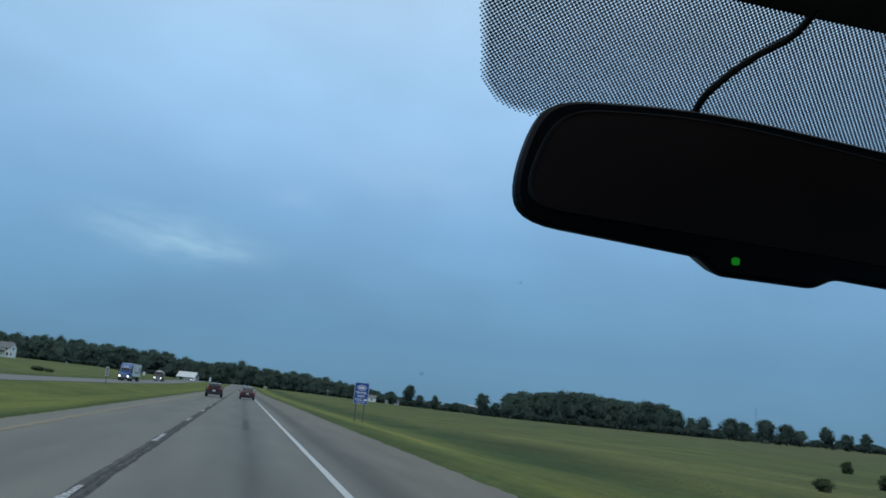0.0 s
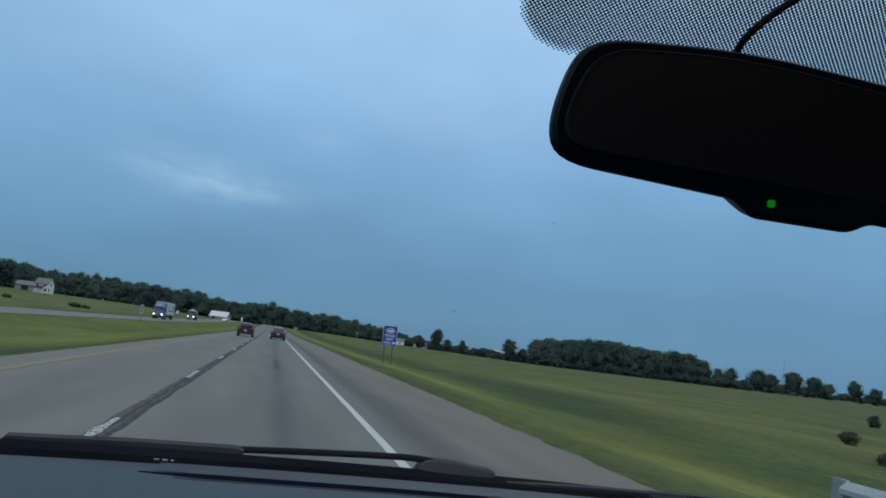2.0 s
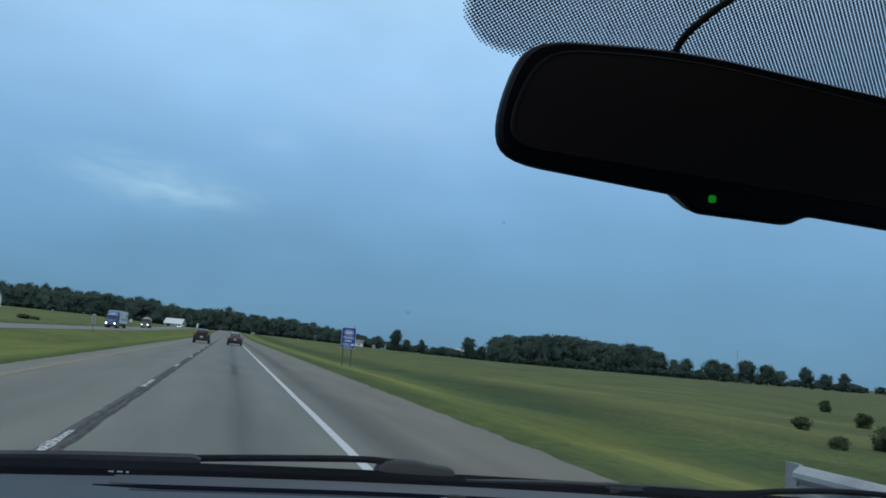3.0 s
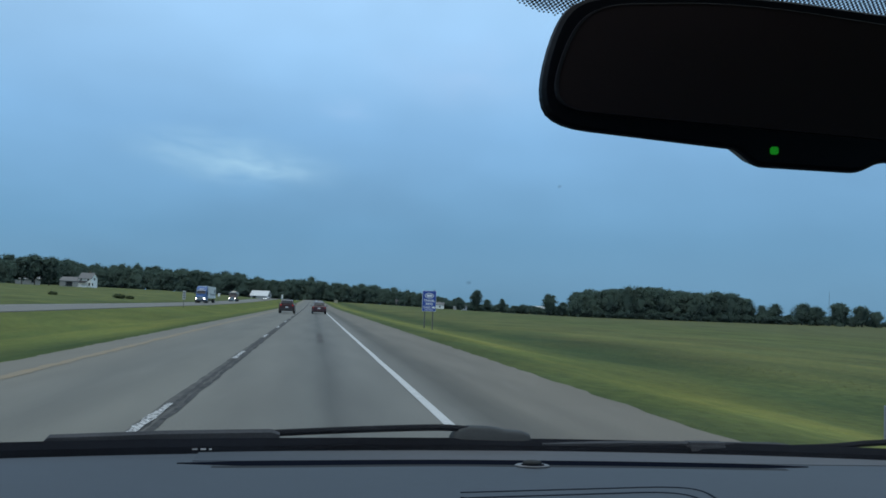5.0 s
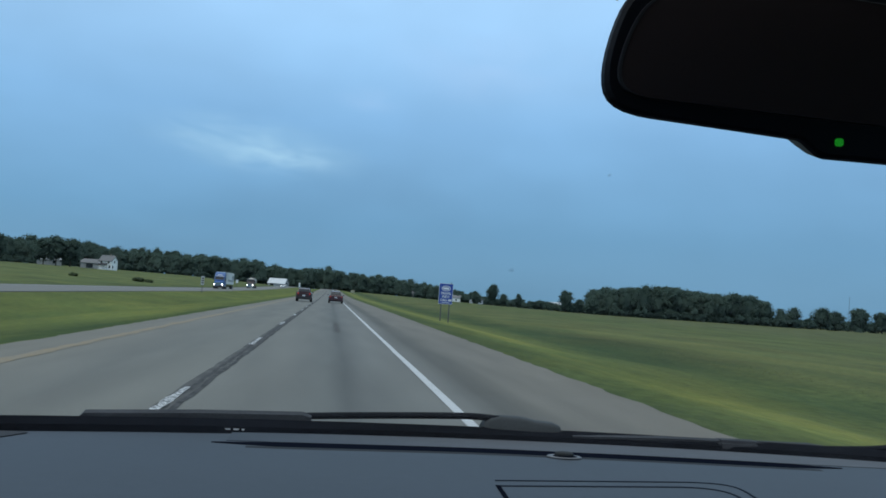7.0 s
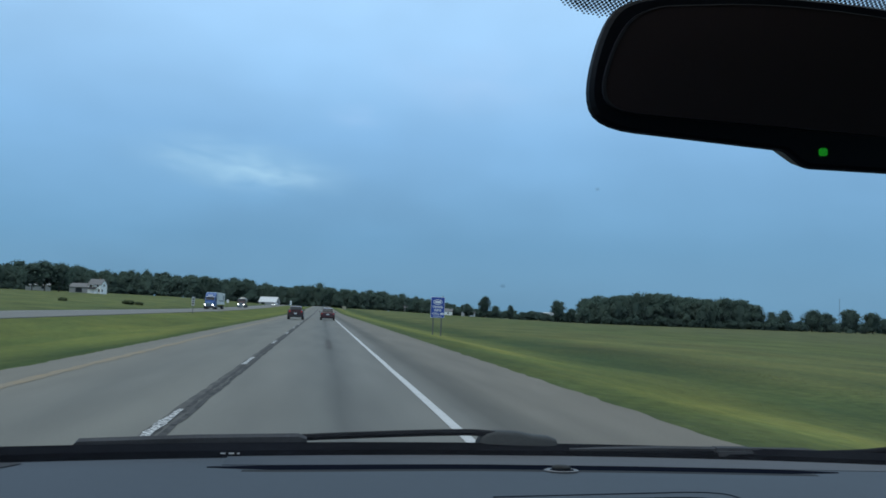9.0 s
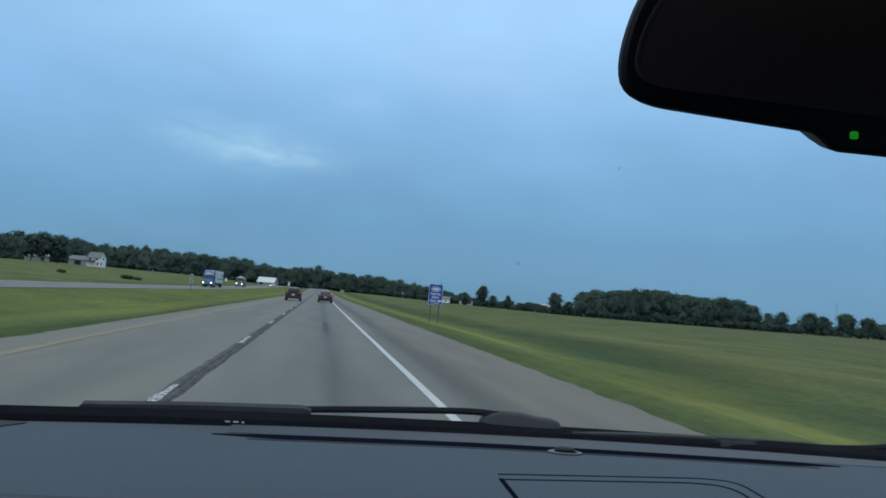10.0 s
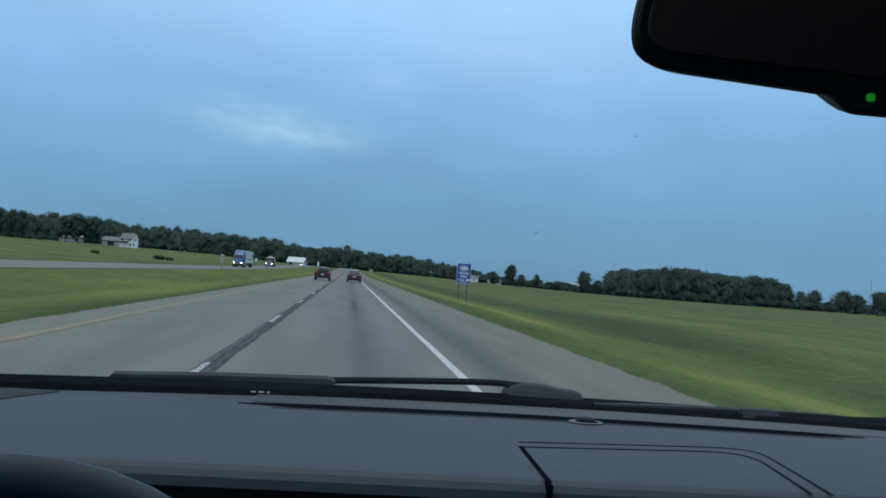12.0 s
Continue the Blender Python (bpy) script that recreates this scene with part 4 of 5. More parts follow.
def cab(e, paint, tall=True):
    """A bonneted tractor's cab, facing -y, its front at y = 0."""
    bm = bmesh.new()
    loft(bm, [rounded([Vector((a, y, z)) for a, z in ((-w, 0.75), (w, 0.75), (w, z1), (-w, z1))], 0.16, 3) for y, w, z1 in ((0.0, 0.80, 1.55), (0.25, 0.95, 1.72), (1.7, 1.05, 1.95))])
    part("bonnet", bm, paint, e)
    bm = bmesh.new()
    rings = [(1.5, 1.18, 2.05), (1.72, 1.2, 2.2), (2.05, 1.2, 2.95), (2.5, 1.22, 3.45 if tall else 2.98), (3.3, 1.24, 3.95 if tall else 3.0), (4.5, 1.25, 4.05 if tall else 3.0)]
    if not tall:
        rings = rings[:5]
    loft(bm, [rounded([Vector((a, y, z)) for a, z in ((-w, 0.8), (w, 0.8), (w * 0.96, z1), (-w * 0.96, z1))], 0.14, 3) for y, w, z1 in rings])
    part("cab", bm, paint, e)
    part("windscreen", quad([(-1.02, 1.66, 2.1), (1.02, 1.66, 2.1), (0.98, 2.03, 2.86), (-0.98, 2.03, 2.86)], 0.04), M_WINDOW, e)
    grille = part("grille", boxm((-0.62, -0.04, 0.8), (0.62, 0.05, 1.52), 0.03), M_CHROME, e, "upright chrome grille")
    for k in range(6):
        part("grille_bar", boxm((-0.56, -0.055, 0.88 + 0.1 * k), (0.56, -0.042, 0.92 + 0.1 * k)), M_CHASSIS, grille)
    part("bumper", boxm((-1.15, -0.16, 0.35), (1.15, 0.25, 0.75), 0.06), M_CHASSIS if tall else M_CHROME, e, "heavy front bumper")
    part("sun_visor", quad([(-1.05, 1.86, 2.98), (1.05, 1.86, 2.98), (1.02, 2.06, 3.06), (-1.02, 2.06, 3.06)], 0.03), M_SILVER if tall else M_CHROME, e)
    part("roof_lamps", boxm((-0.7, 2.0, 2.97), (0.7, 2.14, 3.04), 0.02), M_SIGN_WHITE, e)
    for s in (-1, 1):
        part("headlamp", boxm((s * 0.88 - 0.16, -0.02, 0.92), (s * 0.88 + 0.16, 0.2, 1.2), 0.05), M_HEADLAMP, e, "lit headlamp")
        part("side_window", quad([(s * 1.235, 2.2, 2.1), (s * 1.235, 3.1, 2.1), (s * 1.22, 3.1, 2.8), (s * 1.22, 2.35, 2.8)], 0.03), M_WINDOW, e)
        part("fuel_tank", tube([(s * 0.95, 2.3, 0.72), (s * 0.95, 4.0, 0.72)], 0.32, 16), M_CHROME, e)
        wheel(e, s * 1.0, 0.95, 0.5, 0.3)
        part("mudguard", boxm((s * 1.0 - 0.2, 0.35, 1.02), (s * 1.0 + 0.2, 1.55, 1.12), 0.04), paint, e)
        part("door_mirror", boxm((s * 1.45 - 0.1, 1.75, 2.0), (s * 1.45 + 0.1, 1.85, 2.6), 0.03), M_CHASSIS, e)


def semi(place):
    e = thing("semi_truck", place, "blue tractor with white box trailer and grey swoosh stripe, headlamps lit", "truck")
    cab(e, M_TRUCK_BLUE)
    part("chassis", boxm((-0.45, 1.0, 0.55), (0.45, 20.0, 0.95), 0.03), M_CHASSIS, e)
    for s in (-1, 1):
        part("side_skirt", boxm((s * 1.12 - 0.03, 1.7, 0.55), (s * 1.12 + 0.03, 4.4, 1.1), 0.02), M_TRUCK_BLUE, e)
        part("landing_leg", boxm((s * 0.8 - 0.07, 8.2, 0.35), (s * 0.8 + 0.07, 8.35, 1.2), 0.01), M_CHASSIS, e)
    part("rear_bumper", boxm((-1.1, 20.45, 0.5), (1.1, 20.55, 0.62), 0.02), M_CHASSIS, e)
    part("logo", boxm((-0.55, 2.2, 3.25), (0.55, 2.23, 3.42)), M_SIGN_WHITE, e, "pale plain bar on the roof fairing")
    tr = part("trailer", boxm((-1.29, 5.0, 1.2), (1.29, 20.6, 4.1), 0.05), M_TRAILER, e, "white box trailer")
    for s in (-1, 1):
        x = s * 1.30
        part("stripe", quad([(x, 6.6, 3.65), (x, 7.0, 3.65), (x, 8.8, 2.2), (x, 8.4, 2.0)], 0.012), M_GREYSTRIPE, tr)
        part("stripe", quad([(x, 8.4, 1.95), (x, 8.7, 2.25), (x, 20.3, 2.25), (x, 20.3, 1.95)], 0.014), M_GREYSTRIPE, tr)
        part("panel", quad([(x, 16.6, 2.5), (x, 19.3, 2.5), (x, 19.3, 3.4), (x, 16.6, 3.4)], 0.012), M_GREYSTRIPE, tr, "grey square panel")
        for y in (4.6, 5.9, 17.8, 19.1):
            wheel(e, s * 0.95, y, 0.5, 0.55)
    return e


def tanker(place):
    e = thing("tanker_truck", place, "brown bonneted tractor with a dusty tan bulk tank, headlamps lit", "truck")
    cab(e, M_BROWN, tall=False)
    part("chassis", boxm((-0.45, 1.0, 0.55), (0.45, 12.0, 0.95), 0.03), M_CHASSIS, e)
    bm = bmesh.new()
    u, v = Vector((1, 0, 0)), Vector((0, 0, 1))
    loft(bm, [ring(Vector((0, y, 2.35)), u, v, r, 24) for y, r in ((4.3, 0.5), (4.45, 0.95), (4.8, 1.2), (11.2, 1.2), (11.6, 0.95), (11.75, 0.5))])
    tank = part("tank", bm, M_TANK, e, "dull steel tank", smooth=True)
    for y in (6.2, 9.6):
        bm = bmesh.new()
        loft(bm, [ring(Vector((0, y, z)), u, v.cross(u), r, 18) for z, r in ((1.75, 1.05), (1.2, 0.55), (0.98, 0.2))])
        part("hopper", bm, M_TANK, tank, "tapered outlet hopper")
    part("walkway", boxm((-0.25, 5.0, 3.56), (0.25, 11.0, 3.60), 0.01), M_CHASSIS, tank)
    part("ladder", boxm((-0.22, 11.78, 1.2), (0.22, 11.84, 3.75), 0.01), M_CHASSIS, tank)
    for s in (-1, 1):
        part("exhaust_stack", tube([(s * 1.05, 3.45, 1.0), (s * 1.05, 3.45, 3.5)], 0.07, 10), M_CHROME, e)
    part("tank_hatch", tube([(0, 7.5, 3.5), (0, 7.5, 3.72)], 0.3, 14), M_CHASSIS, tank)
    for y in (5.6, 8.0, 10.4):
        part("tank_band", tube([Vector((1.215 * math.cos(a), y, 2.35 + 1.215 * math.sin(a))) for a in np.linspace(0, 6.2, 25)], 0.03, 5), M_CHASSIS, tank)
    for s in (-1, 1):
        part("tail_lamp", boxm((s * 0.9 - 0.12, 11.9, 0.9), (s * 0.9 + 0.12, 12.02, 1.05), 0.02), M_TAIL_OFF, e)
        for y in (4.2, 5.5, 9.7, 11.0):
            wheel(e, s * 0.95, y, 0.5, 0.55)
    return e


semi((-26.6, 206, rise(206)))
tanker((-27.0, 290, rise(290)))

# ---- farm buildings ----


def gabled(name, place, turn, w, d, eave, ridge, walls, roof, label, windows, category="house"):
    """A gabled building: ridge along its own x, w long, d deep."""
    e = thing(name, place, label, category)
    bm = bmesh.new()
    loft(bm, [[Vector((x, -d / 2, -0.6)), Vector((x, d / 2, -0.6)), Vector((x, d / 2, eave)), Vector((x, 0, ridge)), Vector((x, -d / 2, eave))] for x in (-w / 2, w / 2)])
    part("wall", bm, walls, e)
    over = 0.35
    s = (ridge - eave) / (d / 2)
    for k in (-1, 1):
        part("roof", quad([(-w / 2 - over, k * (d / 2 + over), eave - s * over + 0.1), (w / 2 + over, k * (d / 2 + over), eave - s * over + 0.1), (w / 2 + over, 0, ridge + 0.1), (-w / 2 - over, 0, ridge + 0.1)], 0.14), roof, e, "grey pitched roof")
    for side, a, z, ww, hh in windows:
        if side == "front":
            win = part("window", boxm((a - ww / 2, -d / 2 - 0.05, z), (a + ww / 2, -d / 2 + 0.05, z + hh), 0.01), M_WINDOW, e)
            part("sill", boxm((a - ww / 2 - 0.08, -d / 2 - 0.12, z - 0.1), (a + ww / 2 + 0.08, -d / 2 - 0.002, z - 0.01), 0.01), walls, win)
        else:
            k = 1 if side == "right" else -1
            part("window", boxm((k * w / 2 - 0.05, a - ww / 2, z), (k * w / 2 + 0.05, a + ww / 2, z + hh), 0.01), M_WINDOW, e)
    e.rotation_euler = (0, 0, radians(turn))
    return e


house = gabled("farmhouse", spot(-101.5, 402), -18, 6.2, 5.0, 4.1, 6.5, M_SIDING, M_ROOF, "white two-storey farmhouse with grey roof and a dark porch roof",
               [("front", -1.9, 3.0, 0.8, 1.0), ("front", 1.6, 3.0, 0.8, 1.0), ("front", 2.2, 0.8, 0.8, 1.2), ("right", 0, 3.2, 0.8, 1.1), ("right", -1.3, 0.8, 0.8, 1.2)])
part("porch_roof", quad([(-2.6, -4.0, 2.0), (1.2, -4.0, 2.0), (1.2, -2.52, 2.95), (-2.6, -2.52, 2.95)], 0.14), M_PORCH, house, "dark lean-to porch roof")
for px in (-2.45, -0.7, 1.05):
    part("porch_post", boxm((px - 0.07, -3.9, -0.3), (px + 0.07, -3.76, 1.98), 0.01), M_SIDING, house)
part("porch_floor", boxm((-2.6, -4.0, -0.5), (1.2, -2.52, 0.25), 0.01), M_SIDING, house)
part("chimney", boxm((0.6, -0.3, 5.8), (1.2, 0.3, 7.2), 0.02), M_POST, house)
gabled("garage", spot(-109.0, 404), -8, 8.5, 6.0, 2.5, 4.2, M_GREY_SIDING, M_ROOF, "low grey farm garage beside the house", [("front", 0, 0.2, 3, 1.9)], "garage")
gabled("farm_shed", spot(-127.5, 403), 15, 10.0, 6.0, 2.5, 4.6, M_GREY_SIDING, M_METALROOF, "small pale farm shed under trees", [("front", 2, 0.8, 1.0, 1.2)], "shed")
gabled("barn", spot(-36.5, 600), -14, 12.0, 10.0, 2.0, 5.4, M_GREY_SIDING, M_PALE_ROOF, "long low grey barn with a deep pale metal roof", [("front", -3, 0.2, 2.4, 1.5), ("front", 4, 0.5, 1.2, 0.9), ("right", 0, 0.2, 2.6, 2.4)], "barn")
for x, y, t, w, c in ((66, 650, 10, 7, M_METALROOF), (93, 632, -12, 10, M_SIDING), (110, 630, 20, 8, M_METALROOF), (79, 655, 0, 7, M_SIDING)):
    gabled("farm_cottage", spot(x, y), t, w, 7, 2.9, 4.9, c, M_ROOF, "small pale cottage among distant trees", [("front", -2, 0.9, 1.1, 1.2), ("front", 2, 0.9, 1.1, 1.2)])
gabled("farm_warehouse", spot(200, 690, 1.5), -6, 34, 14, 4.0, 6.0, M_SIDING, M_METALROOF, "long pale farm warehouse in the distance", [("front", -8, 0.5, 4, 2.5), ("front", 6, 0.5, 4, 2.5)], "warehouse")


def mast(x, y, h):
    e = thing("radio_mast", spot(x, y), "thin grey lattice radio mast far off", "mast")
    for a in (0, 2.09, 4.19):
        part("leg", tube([(0.7 * math.cos(a), 0.7 * math.sin(a), -0.5), (0.3 * math.cos(a), 0.3 * math.sin(a), h)], 0.05, 6), M_SIGN_POST, e)
    for k in range(9):
        z = h * (k + 1) / 10
        r = 0.7 - 0.4 * z / h
        part("brace", tube([(r * math.cos(a), r * math.sin(a), z) for a in (0, 2.09, 4.19, 6.28)], 0.05, 5), M_SIGN_POST, e)


mast(520, 790, 34)

# ---- the car that carries the camera ----
CENTRE = 0.30


def base_y(x):
    return 1.035 - 0.2 * (x - CENTRE) ** 2


def screen(x, s):
    """A point of the windscreen: s = 0 at its foot, 1 at its head."""
    y = base_y(x) + 0.006 - s * 0.625
    return Vector((x, y, 1.270 + s * 0.437 - 0.03 * (x - CENTRE) ** 2))


def windscreen():
    e = thing("windscreen", (CENTRE, 1.03, 1.26), "raked car windscreen with a black dotted band at its head", "windscreen", kind="structure")
    bm = bmesh.new()
    xs = np.linspace(-0.44, 1.04, 21)
    g = [[bm.verts.new(screen(x, s)) for x in xs] for s in np.linspace(-0.02, 1.06, 13)]
    for a, b in zip(g, g[1:]):
        for i in range(20):
            bm.faces.new((a[i], a[i + 1], b[i + 1], b[i]))
    pane = part("pane", bm, M_GLASS, e, "clear glass", smooth=True, local=False)
    pane.visible_shadow = False
    # ceramic dots, closely set, thinning out towards the rim
    v, f = [], []
    p = 0.0031
    down = (screen(0.3, 0) - screen(0.3, 1)).length
    rows = int(0.17 / (p / 2))
    for j in range(rows):
        d = j * p / 2
        s = 1.02 - d / down
        for i in range(int(0.46 / p)):
            x = 0.075 + i * p + (p / 2 if j % 2 else 0)
            c = screen(x, s)
            edge_x = 0.0872 + 0.37 * (c.y + 0.2 * (x - CENTRE) ** 2 - 0.432)
            a, b = x - edge_x, c.y
            q = -b + 0.5000
            if a < -0.004:
                continue
            # rounded lower corner
            rc = 0.030
            if a < rc and q < -0.0 + rc * 0.7:
                gap = rc - math.hypot(rc - a, (rc * 0.7 - q) / 0.7)
            else:
                gap = min(a, q)
            if gap < -0.003:
                continue
            rad = 0.00114 * min(1.0, 0.6 + max(0, gap + 0.003) / 0.014)
            u = Vector((1, 0, 0))
            w = (screen(x, s - 0.01) - c).normalized()
            nrm = u.cross(w) * -0.0012
            k = len(v)
            v += [tuple(c - nrm * 1.0 + u * rad * math.cos(t * math.pi / 3) + w * rad * math.sin(t * math.pi / 3)) for t in range(6)]
            f.append(tuple(range(k, k + 6)))
    me = bpy.data.meshes.new("dot_band")
    me.from_pydata(v, [], f)
    me.materials.append(M_FRIT)
    ob = new("dot_band", me)
    ob.parent = e
    ob.location = -Vector(e.location)
    tagged(ob, "black ceramic dots printed on the glass", kind="stuff")
    # dried insect smears
    r = random.Random(3)
    for x, s, w, h in ((0.2243, 0.427, 0.0010, 0.0042), (0.1395, 0.479, 0.0026, 0.0030), (0.190, 0.651, 0.0018, 0.0018)):
        c = screen(x, s)
        up = (screen(x, s + 0.01) - c).normalized()
        nrm = Vector((1, 0, 0)).cross(up).normalized()
        if nrm.y > 0:
            nrm = -nrm
        for k, q in ((1.0, 0.0016), (0.55, 0.0020)):
            bm = bmesh.new()
            pts = []
            for i in range(12):
                g, f2 = i * math.pi / 6, k * r.uniform(0.7, 1.2)
                pts.append(bm.verts.new(c + nrm * q + Vector((1, 0, 0)) * w * f2 * math.cos(g) + up * h * f2 * math.sin(g)))
            bm.faces.new(pts)
            part("smear", bm, M_SMEAR, e, "faint dried smear", local=False)
    return e


windscreen()


def across(profile, x0, x1, n, follow=1.0):
    """Sweep a (y, z) profile across the car along the curved foot of the windscreen."""
    bm = bmesh.new()
    rings = []
    for x in np.linspace(x0, x1, n):
        sag = (base_y(x) - 1.035) * follow
        rings.append([Vector((x, y + sag * max(0, min(1, (y - 0.62) / 0.4)), z)) for y, z in profile])
    loft(bm, rings)
    return bm


def dashboard():
    e = thing("dashboard", (CENTRE, 0.8, 0.7), "wide blue-grey vinyl dashboard with a defroster slot and lidded storage", "dashboard")
    top = [(1.034, 1.2768), (1.010, 1.2782), (0.96, 1.2785), (0.85, 1.2785), (0.70, 1.2785), (0.652, 1.2778), (0.644, 1.2755), (0.639, 1.2710), (0.637, 1.264), (0.66, 1.250), (1.02, 1.236)]
    part("top_pad", across(top, -0.44, 1.04, 41), M_DASH, e, "blue-grey grained vinyl top", smooth=False, local=False)
    low = [(0.662, 1.2355), (0.648, 1.2620), (0.644, 1.2620), (0.644, 1.16), (0.60, 1.10), (0.56, 0.95), (0.66, 0.62), (1.02, 0.60), (1.02, 1.2355)]
    part("front", across(low, -0.44, 1.04, 13), M_DASH_LOW, e, "dark lower dash", local=False)
    # defroster slot: a dark lens-shaped strip on the pad, shade put into its colour
    pts = [(x, 0.9295 + 0.021 * sstep(-0.13, 0.2, x) - 0.010 * sstep(0.3, 0.66, x)) for x in np.linspace(-0.132, 0.60, 40)]
    bm = bmesh.new()
    loft(bm, [[Vector((x, y - wd, 1.2786)), Vector((x, y + wd, 1.2786)), Vector((x, y + wd, 1.2794)), Vector((x, y - wd, 1.2790))]
              for (x, y), wd in zip(pts, [0.001 + 0.0125 * min(1, 9 * min(i, 39 - i) / 39) for i in range(40)])])
    part("defroster_slot", bm, M_GROOVE, e, "long black defroster slot", local=False)
    bm = bmesh.new()
    loft(bm, [[Vector((x, y - 0.022, 1.2786)), Vector((x, y - 0.0138, 1.2786)), Vector((x, y - 0.0138, 1.2790)), Vector((x, y - 0.0215, 1.2788))] for x, y in pts[2:-2]])
    part("slot_lip", bm, M_DASH_LOW, e, "darker lip along the slot", local=False)
    # paler strip between the slot and the glass, sky sheen painted into it
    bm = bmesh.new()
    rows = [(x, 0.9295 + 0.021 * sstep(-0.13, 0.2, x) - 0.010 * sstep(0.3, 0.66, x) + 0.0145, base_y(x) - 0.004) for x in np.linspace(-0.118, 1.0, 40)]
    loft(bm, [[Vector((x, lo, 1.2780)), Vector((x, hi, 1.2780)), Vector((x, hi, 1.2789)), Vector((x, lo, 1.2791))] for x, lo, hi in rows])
    part("glass_foot_sheen", bm, M_SHEEN, e, "paler strip of dash with painted sky sheen", local=False)
    # sun sensor: a grey dome in a pale oval dish with a dark gap round it
    c = Vector((0.256, 0.932, 1.2792))
    ex, ey = Vector((1, 0, 0)), Vector((0, 1, 0))
    bm = bmesh.new()
    loft(bm, [ring(c + Vector((0, 0, z)), ex, ey, r, 24, r * 0.60) for z, r in ((0, 0.0205), (0.0008, 0.0200), (0.0014, 0.0182), (0.0013, 0.0150))])
    dish = part("sensor_dish", bm, M_DISH, e, "pale oval sensor dish", smooth=True, local=False)
    bm = bmesh.new()
    loft(bm, [ring(c + Vector((0, -0.0022, z)), ex, ey, r, 24, r * 0.60) for z, r in ((0.0005, 0.0140), (0.0018, 0.0136))])
    part("gap", bm, M_GROOVE, dish, local=False)
    bm = bmesh.new()
    loft(bm, [ring(c + Vector((0, 0.001, z)), ex, ey, r, 20, r * 0.62) for z, r in ((0.001, 0.0112), (0.0042, 0.0108), (0.0056, 0.0092), (0.0062, 0.005), (0.0063, 0.001))])
    part("sensor_dome", bm, M_CAP, dish, "grey sun sensor dome", smooth=True, local=False)
    # lidded storage: double seam round a slightly raised lid
    lid = [(0.143, 0.646), (0.148, 0.774), (0.357, 0.804), (0.384, 0.786), (0.362, 0.646)]
    seam = [(0.150, 0.797), (0.372, 0.828), (0.404, 0.816), (0.380, 0.646)]

    def band(points, width, z, name, r, material=M_SEAM):
        line = [Vector((*p, z)) for p in points]
        path = [line[0]] + [q for i in range(1, len(line) - 1) for q in rounded([line[i - 1], line[i], line[i + 1]], r if line[i].x > 0.2 else 0.007, 5)[6:12]] + [line[-1]]
        bm = bmesh.new()
        rings = []
        for i, p in enumerate(path):
            d = (path[min(i + 1, len(path) - 1)] - path[max(0, i - 1)]).normalized()
            nrm = Vector((-d.y, d.x, 0)) * width / 2
            rings.append([p - nrm, p + nrm, p + nrm + Vector((0, 0, 0.0006)), p - nrm + Vector((0, 0, 0.0006))])
        loft(bm, rings)
        part(name, bm, material, e, local=False)

    band(lid[1:], 0.0028, 1.2786, "lid_seam", 0.03)
    band([(0.1432, 0.640), (0.1455, 0.710), (0.1482, 0.776)], 0.0042, 1.2787, "lid_seam", 0.03, M_GROOVE)
    band(seam, 0.0024, 1.2786, "lid_seam", 0.03)
    part("lid_seam", boxm((0.1405, 0.634, 1.250), (0.1445, 0.648, 1.2779)), M_GROOVE, e, local=False)
    part("lid_catch", boxm((0.105, 0.622, 1.20), (0.14, 0.632, 1.262), 0.002), M_DASH_LOW, e, local=False)
    # darker corner trim by the pillar
    bm = bmesh.new()
    r = rounded([Vector((-0.448, 0.70, 1.2788)), Vector((-0.362, 0.852, 1.2788)), Vector((-0.317, 0.94, 1.2788)), Vector((-0.448, 0.93, 1.2788))], 0.01)
    loft(bm, [r, [p + Vector((0, 0, 0.0006)) for p in r]])
    part("corner_trim", bm, M_WIPER, e, local=False)
    # plain bars of a small plate at the foot of the glass
    for k, (x, w) in enumerate(((-0.129, 0.0105), (-0.1180, 0.0085), (-0.1085, 0.004))):
        part("plate_bar", boxm((x, 1.009, 1.2792), (x + w * 0.7, 1.011, 1.2807)), M_VIN, e, "small pale plate", local=False)


dashboard()


def cowl():
    e = thing("cowl", (CENTRE, 1.05, 1.2), "black plastic cowl along the foot of the windscreen", "cowl", kind="structure")
    prof = [(1.040, 1.245), (1.046, 1.283), (1.058, 1.290), (1.09, 1.270), (1.10, 1.235)]
    part("cowl_panel", across(prof, -0.46, 1.06, 33), M_COWL, e, local=False)
    part("washer_nozzle", boxm((0.492, base_y(0.5) + 0.010, 1.276), (0.548, base_y(0.5) + 0.034, 1.2905), 0.004), M_WIPER, e, local=False)
    part("firewall", boxm((-0.46, 1.03, 0.3), (1.06, 1.06, 1.23)), M_CHASSIS, e, local=False)


cowl()


